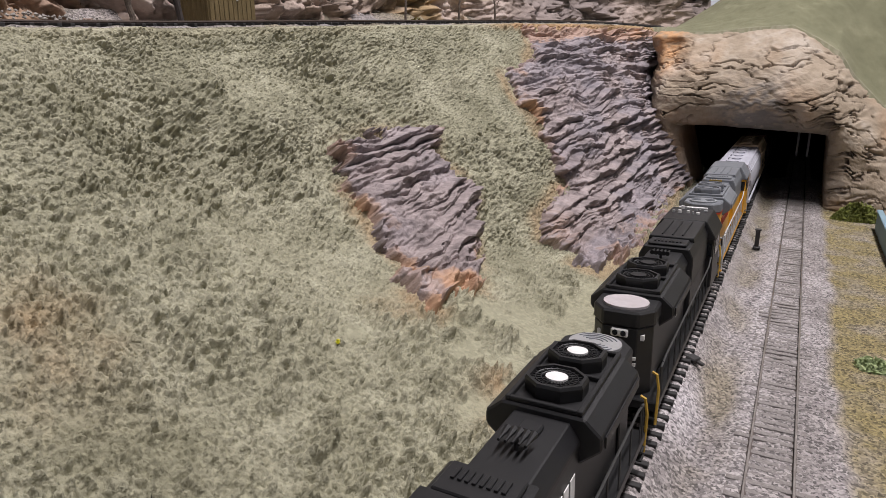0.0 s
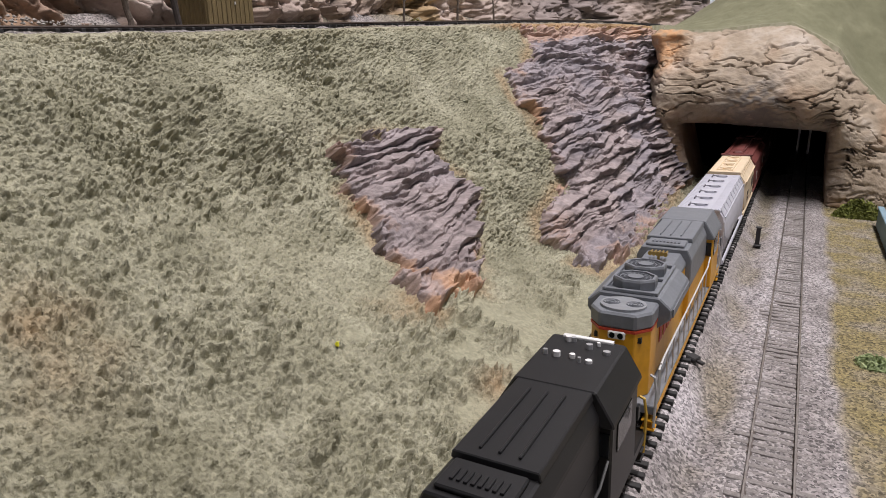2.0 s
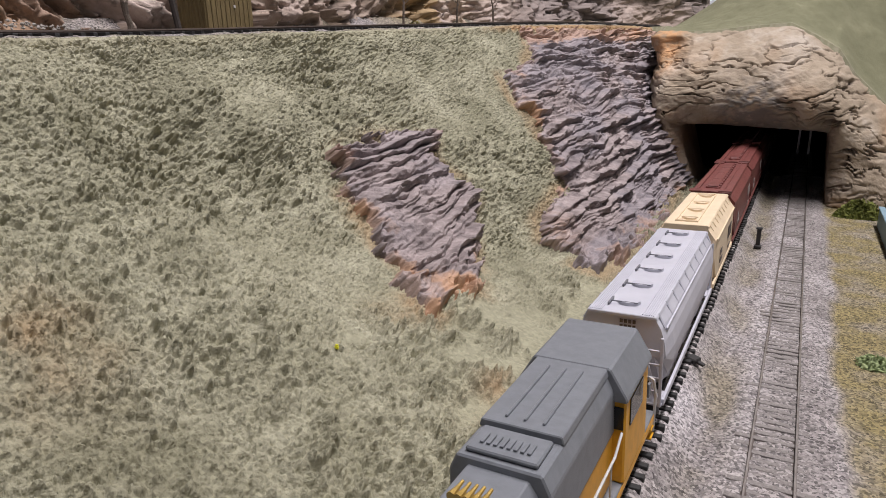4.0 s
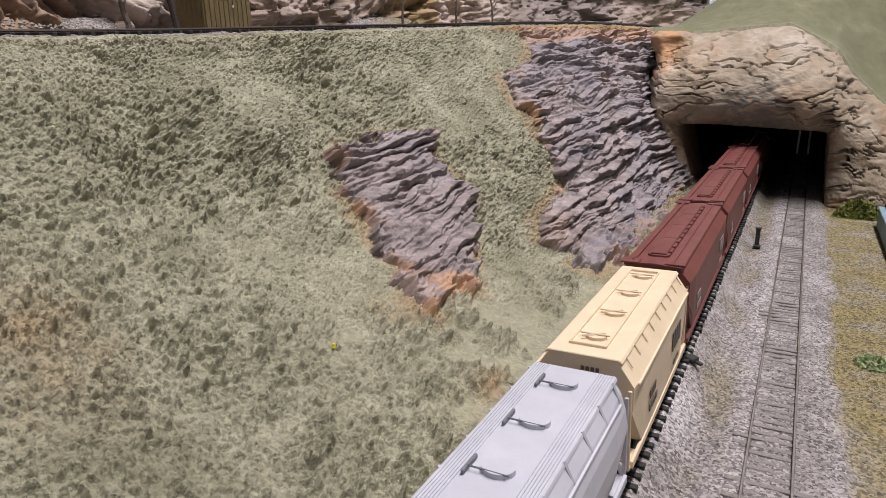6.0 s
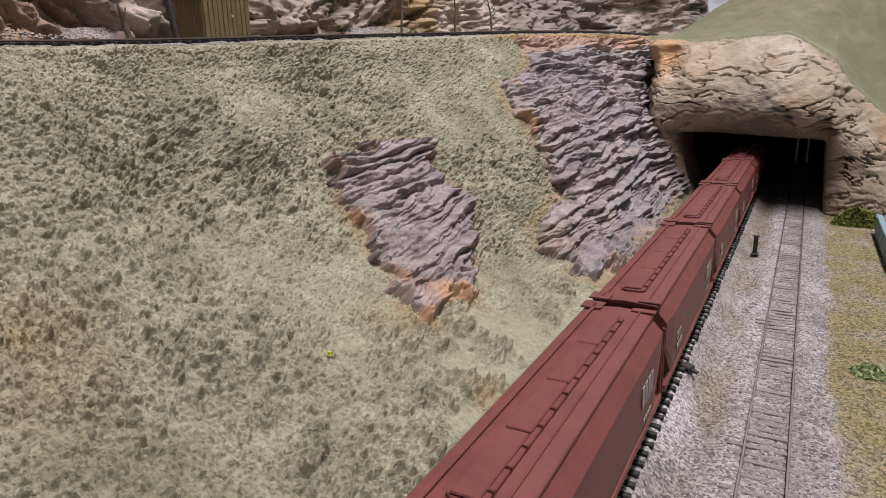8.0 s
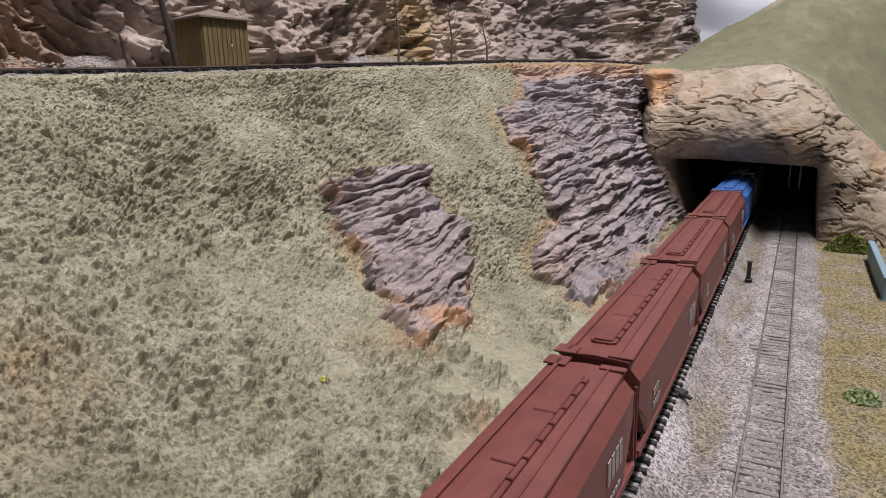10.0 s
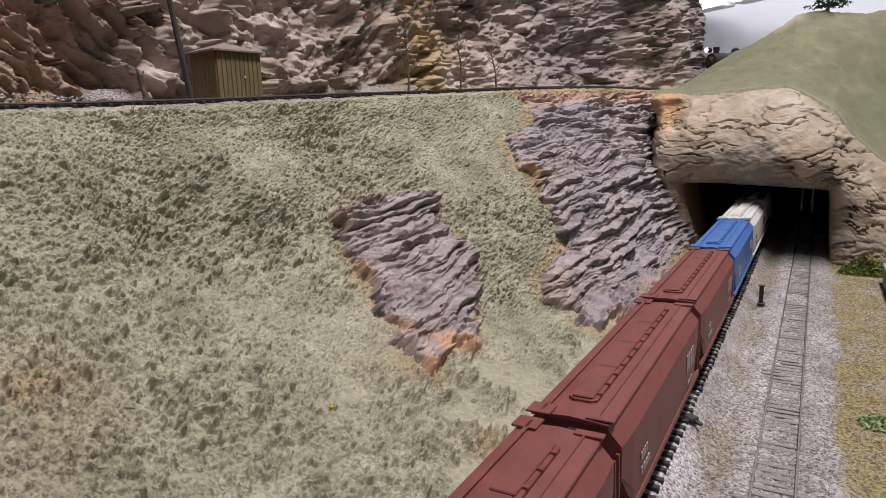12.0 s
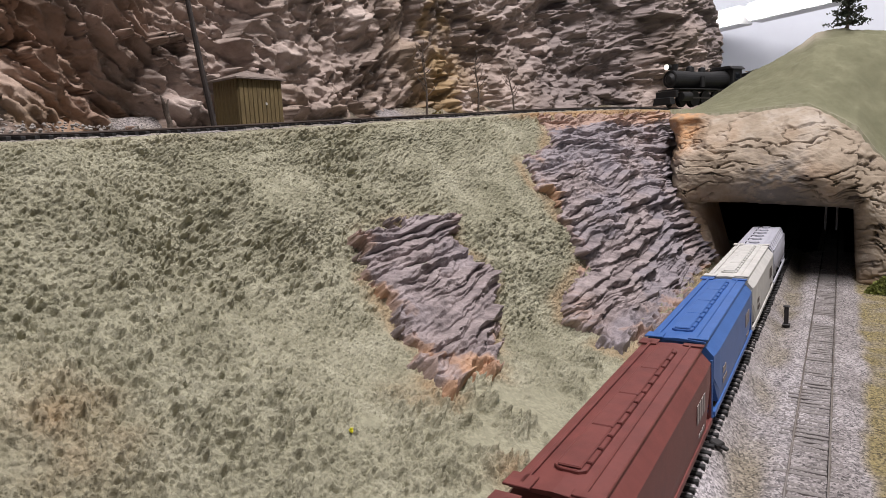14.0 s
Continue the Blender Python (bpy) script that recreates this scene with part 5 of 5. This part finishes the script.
        DARKB = paint("dark_hatch_bracket", (0.16, 0.16, 0.18), 0.6)
        for k in range(6):
            yc = L * (k + 0.6) / 6.2
            hc = part("hatch_cover", disc(0.0005, yc, zr + 0.0010, 0.0042, 0.0014, None, 22), m, body)
            part("hatch_hinge", block(-0.0068, -0.0060, yc - 0.0062, yc + 0.0030, zr + 0.0011, zr + 0.0024, 0.0002), DARKB, hc, "dark hinge bar")
            part("hatch_arm", block(-0.0062, 0.0044, yc - 0.0035, yc - 0.0031, zr + 0.0020, zr + 0.0026, 0.0002), DARKB, hc)
    # ends: posts, ladders and platforms
    for ye, s in ((0.0012, -1), (L - 0.0012, 1)):
        pl = part("end_platform", block(-0.0165, 0.0165, min(ye, ye - s * 0.014), max(ye, ye - s * 0.014), 0.0118, 0.0130, 0.0002), m, t)
        for sgn in (-1, 1):
            part("corner_post", block(sgn * 0.0158 - 0.0006, sgn * 0.0158 + 0.0006, ye - 0.0006, ye + 0.0006, 0.0118, 0.0400, 0.0002), m, pl)
            part("end_brace", tube([(sgn * 0.0150, ye, 0.0135), (sgn * 0.0070, ye - s * 0.004, 0.0380)], 0.0008, None, 5), m, pl)
            for k in range(5):
                zk = 0.0125 + k * 0.0055
                part("ladder_rung", tube([(sgn * 0.0158, ye, zk), (sgn * 0.0105, ye, zk)], 0.0005, None, 5), m, pl)
    # stencilled marks, left as bars
    for sgn in (-1, 1):
        a, b = sorted((sgn * 0.01725, sgn * 0.01755))
        if style == "round":
            continue
        for k, (ya, ln, za, zb) in enumerate(((0.030, 0.012, 0.026, 0.029), (0.030, 0.016, 0.021, 0.0235), (L - 0.048, 0.022, 0.026, 0.034), (L - 0.044, 0.015, 0.019, 0.0205))):
            for j in range(4):
                part("stencil_bar", block(a, b, ya + ln * j / 4, ya + ln * (j + 0.72) / 4, za, zb, 0), marks, body)
    for j in range(2):
        for k in range(4):
            part("stencil_bar", block(-0.0005 + k * 0.0016, 0.0006 + k * 0.0016, y0 - 0.0004, y0 + 0.0001, 0.0432 - j * 0.0022, 0.0446 - j * 0.0022, 0), marks, body)
    return t


OX_RED = material("oxide_red_paint", [(0.3, (0.125, 0.034, 0.030)), (0.7, (0.185, 0.052, 0.045))], scale=90, rough=0.5, bump=0.08, bump_scale=3000)
CREAM = material("cream_plastic_paint", [(0.3, (0.66, 0.53, 0.37)), (0.7, (0.75, 0.61, 0.44))], scale=60, rough=0.5, bump=0.05)
HOP_GREY = material("light_grey_paint", [(0.3, (0.44, 0.44, 0.50)), (0.7, (0.52, 0.52, 0.58))], scale=60, rough=0.45, bump=0.05)
HOP_BLUE = material("bright_blue_paint", [(0.3, (0.040, 0.115, 0.34)), (0.7, (0.055, 0.145, 0.41))], scale=60, rough=0.42, bump=0.05)
HOP_WHITE = material("weathered_white_paint", [(0.3, (0.46, 0.45, 0.43)), (0.7, (0.60, 0.59, 0.56))], scale=90, rough=0.6, bump=0.05)
MARK_PALE = paint("faded_white_stencil", (0.30, 0.26, 0.25), 0.6)
MARK_DARK = paint("dark_stencil", (0.10, 0.08, 0.07), 0.6)
TRAIN = []
ns2 = locomotive("black diesel locomotive with white end stripes and three roof fans", NS_BLACK, NS_DARK, HANDRAIL_K, WHITE, paint("pale_fan_cover", (0.44, 0.40, 0.41), 0.5), NS_DARK, NS_DARK, None, WHITE, True)
ns1 = locomotive("black leading diesel locomotive with pale fan hubs", NS_BLACK, NS_DARK, HANDRAIL_K, WHITE, SILVER, WHITE, NS_DARK, None, WHITE, True)
upl = locomotive("yellow diesel locomotive with a grey roof and red line", UP_YELLOW, UP_GREY, HANDRAIL_W, WHITE, paint("light_grey_fan_cover", (0.30, 0.31, 0.33), 0.4, 0.3), UP_GREY, GOLD, RED_LINE)
U0 = 0.515
TRAIN += [(ns1, U0 - 0.2690, 180), (ns2, U0 - 0.2520, 0), (upl, U0 + 0.0040, 0)]
TRAIN.append((hopper("light grey rounded covered hopper with round roof hatches", HOP_GREY, 0.174, "round", MARK_DARK, 0), U0 + 0.2515, 0))
TRAIN.append((hopper("cream covered hopper with four round roof hatches", CREAM, 0.128, "ribbed", MARK_DARK, 0), U0 + 0.4285, 0))
red = hopper("oxide red covered hopper with a long roof hatch", OX_RED, 0.184, "plain", MARK_PALE, 0)
TRAIN.append((red, U0 + 0.558, 0))
for k in range(1, 5):
    TRAIN.append((copy_thing(red, Matrix()), U0 + 0.558 + 0.187 * k, 0))
TRAIN.append((hopper("bright blue covered hopper with a long roof hatch", HOP_BLUE, 0.184, "plain", MARK_PALE, 0), U0 + 1.493, 0))
TRAIN.append((hopper("weathered white covered hopper with a long roof hatch", HOP_WHITE, 0.184, "plain", MARK_DARK, 0), U0 + 1.680, 0))
TRAIN.append((hopper("light grey rounded covered hopper deep in the tunnel", HOP_GREY, 0.156, "round", MARK_DARK, 0), U0 + 1.867, 0))


# ---- steam engine on the upper line ----
STEAM = paint("soot_black_engine", (0.008, 0.008, 0.009), 0.6)
LAMP = glow("headlamp_glow", (1.0, 0.95, 0.85), 6.0)


def steam_engine():
    """The smokebox front at y = 0; the engine runs towards -y."""
    t = thing("steam_locomotive", "black model steam locomotive with a lit headlamp", "locomotive")
    part("boiler", tube([(0, 0.012, 0.031), (0, 0.075, 0.031), (0, 0.105, 0.032)], [0.0098, 0.0102, 0.0112], None, 24), STEAM, t)
    sb = part("smokebox", tube([(0, 0.006, 0.031), (0, 0.0065, 0.031), (0, 0.024, 0.031)], [0.0088, 0.0100, 0.0104], None, 24), STEAM, t)
    part("smokebox_door", tube([(0, 0.003, 0.031), (0, 0.006, 0.031)], [0.0040, 0.0072], None, 20), STEAM, sb)
    lamp = part("headlamp", tube([(0, 0.000, 0.0445), (0, 0.006, 0.0445)], 0.0030, None, 16), STEAM, t)
    part("lens", disc(0, -0.0008, 0.0445, 0.0027, 0.0008, None, 16, "y"), LAMP, lamp, "glowing white lamp lens")
    part("chimney", tube([(0, 0.014, 0.040), (0, 0.014, 0.048)], [0.0032, 0.0040], None, 14), STEAM, t)
    part("steam_dome", tube([(0, 0.042, 0.040), (0, 0.042, 0.0455), (0, 0.042, 0.0475)], [0.0052, 0.0046, 0.0015], None, 14), STEAM, t)
    part("sand_dome", tube([(0, 0.064, 0.040), (0, 0.064, 0.0450), (0, 0.064, 0.0465)], [0.0045, 0.004, 0.0012], None, 14), STEAM, t)
    part("running_board", block(-0.0155, 0.0155, 0.004, 0.108, 0.0185, 0.0198, 0.0003), STEAM, t)
    part("pilot", bevelled(prism([(-0.013, 0.002), (0.013, 0.002), (0.0115, 0.010), (-0.0115, 0.010)], -0.008, 0.0), 0.0006), STEAM, t)
    part("buffer_beam", block(-0.0145, 0.0145, -0.001, 0.003, 0.010, 0.0175, 0.0004), STEAM, t)
    for sgn in (-1, 1):
        part("cylinder", tube([(sgn * 0.0135, 0.008, 0.0105), (sgn * 0.0135, 0.024, 0.0105)], 0.0052, None, 16), STEAM, t)
        part("main_rod", block(sgn * 0.0135 - 0.0006, sgn * 0.0135 + 0.0006, 0.024, 0.084, 0.0085, 0.0102, 0.0002), WHEELM, t)
        part("air_pump", tube([(sgn * 0.0115, 0.050, 0.022), (sgn * 0.0115, 0.050, 0.034)], 0.003, None, 10), STEAM, t)
        for yk in (0.038, 0.058, 0.078):
            part("driving_wheel", tube([(sgn * 0.0078, yk, 0.0090), (sgn * 0.0105, yk, 0.0090)], 0.0090, None, 24), STEAM, t)
        part("pilot_wheel", tube([(sgn * 0.0078, 0.016, 0.0048), (sgn * 0.0098, 0.016, 0.0048)], 0.0048, None, 18), STEAM, t)
        part("trailing_wheel", tube([(sgn * 0.0078, 0.100, 0.0055), (sgn * 0.0098, 0.100, 0.0055)], 0.0055, None, 18), STEAM, t)
    cab = part("cab", block(-0.0150, 0.0150, 0.104, 0.122, 0.018, 0.0440, 0.0005), STEAM, t)
    part("cab_roof", bevelled(prism([(-0.0165, 0.0440), (0.0165, 0.0440), (0.0120, 0.0480), (-0.0120, 0.0480)], 0.101, 0.127), 0.0005), STEAM, cab)
    for sgn in (-1, 1):
        part("side_window", block(min(sgn * 0.0150, sgn * 0.0154), max(sgn * 0.0150, sgn * 0.0154), 0.108, 0.117, 0.0315, 0.0395, 0.0002), GLASSY, cab)
    return t


def tender():
    t = thing("steam_tender", "black coal tender behind the steam locomotive", "tender")
    part("tank", block(-0.0150, 0.0150, 0.0, 0.078, 0.012, 0.034, 0.0008), STEAM, t)
    part("coal_board", block(-0.0150, 0.0150, 0.004, 0.050, 0.034, 0.040, 0.0006), STEAM, t)
    part("coal", clump_mesh(random.Random(4), 0.012, 0.020, 0.006, 200, 0.002), STEAM, t).location = (0, 0.028, 0.039)
    part("tender_lamp", disc(0.008, 0.001, 0.0400, 0.0014, 0.001, None, 10), GOLD, t, "small brass lamp")
    truck(t, 0.020, 2, 0.012), truck(t, 0.060, 2, 0.012)
    return t


engine, coal_car = steam_engine(), tender()
for ob in (engine, coal_car):
    ob.scale = (1.26, 1.26, 1.26)
LINE = [(0.65, -0.295), (0.8, -0.252), (0.95, -0.226), (1.02, -0.205), (1.08, -0.178)]
WAY = [Vector(p) for p in ((-0.252, 0.80), (-0.240, 0.88), (-0.222, 0.95), (-0.200, 1.01), (-0.165, 1.07), (-0.115, 1.13), (-0.04, 1.185), (0.08, 1.24), (0.25, 1.29), (0.5, 1.33), (0.9, 1.36), (1.25, 1.38))]


def along(s):
    """Place and heading at s metres back along the upper line from its point nearest the cliff."""
    for a, b in zip(WAY, WAY[1:]):
        ln = (b - a).length
        if s <= ln:
            return a + (b - a) * (s / ln), b - a
        s -= ln
    return WAY[-1], WAY[-1] - WAY[-2]


# ---- what moves ----
TRAVEL = [(0, 0.0000), (0.5, -0.0670), (1, -0.1340), (1.5, -0.1970), (2, -0.2590), (2.5, -0.3190), (3, -0.3790), (5.5, -0.6670), (6, -0.7265), (6.5, -0.7870), (7, -0.8470), (7.5, -0.9060), (8, -0.9650), (10.5, -1.2490), (11, -1.3050), (11.5, -1.3620), (12, -1.4190), (12.5, -1.4760), (13, -1.5330), (13.5, -1.5900), (14, -1.6460)]
BODY_X, LEAN, STRETCH = -0.0580, -1.25, 0.862
STEAM_AT = [(0.0, 0.885), (5.0, 0.655), (9.0, 0.465), (11.0, 0.36), (12.5, 0.280), (13.2, 0.235), (14.0, 0.178)]


def motions():
    for ob, y0, turn in TRAIN:
        lean = LEAN if not turn else -LEAN
        wagon = ob.name.startswith("hopper")
        ob.scale = (1.05 if wagon else 1.0, STRETCH, 1.04 if wagon else 1.10)
        walk(ob, [(t, pose(BODY_X, STRETCH * (y0 + d), TZ, 0, lean, turn)) for t, d in TRAVEL])
    for ob, back in ((engine, 0.0), (coal_car, 0.162)):
        rows = []
        for t, s in STEAM_AT:
            a, _ = along(s + back)
            b, _ = along(s + back + 0.09)
            h = b - a
            rows.append((t, pose(a.x, a.y, 0.2035, 0, 0, math.degrees(math.atan2(-h.x, h.y)))))
        walk(ob, rows)


motions()
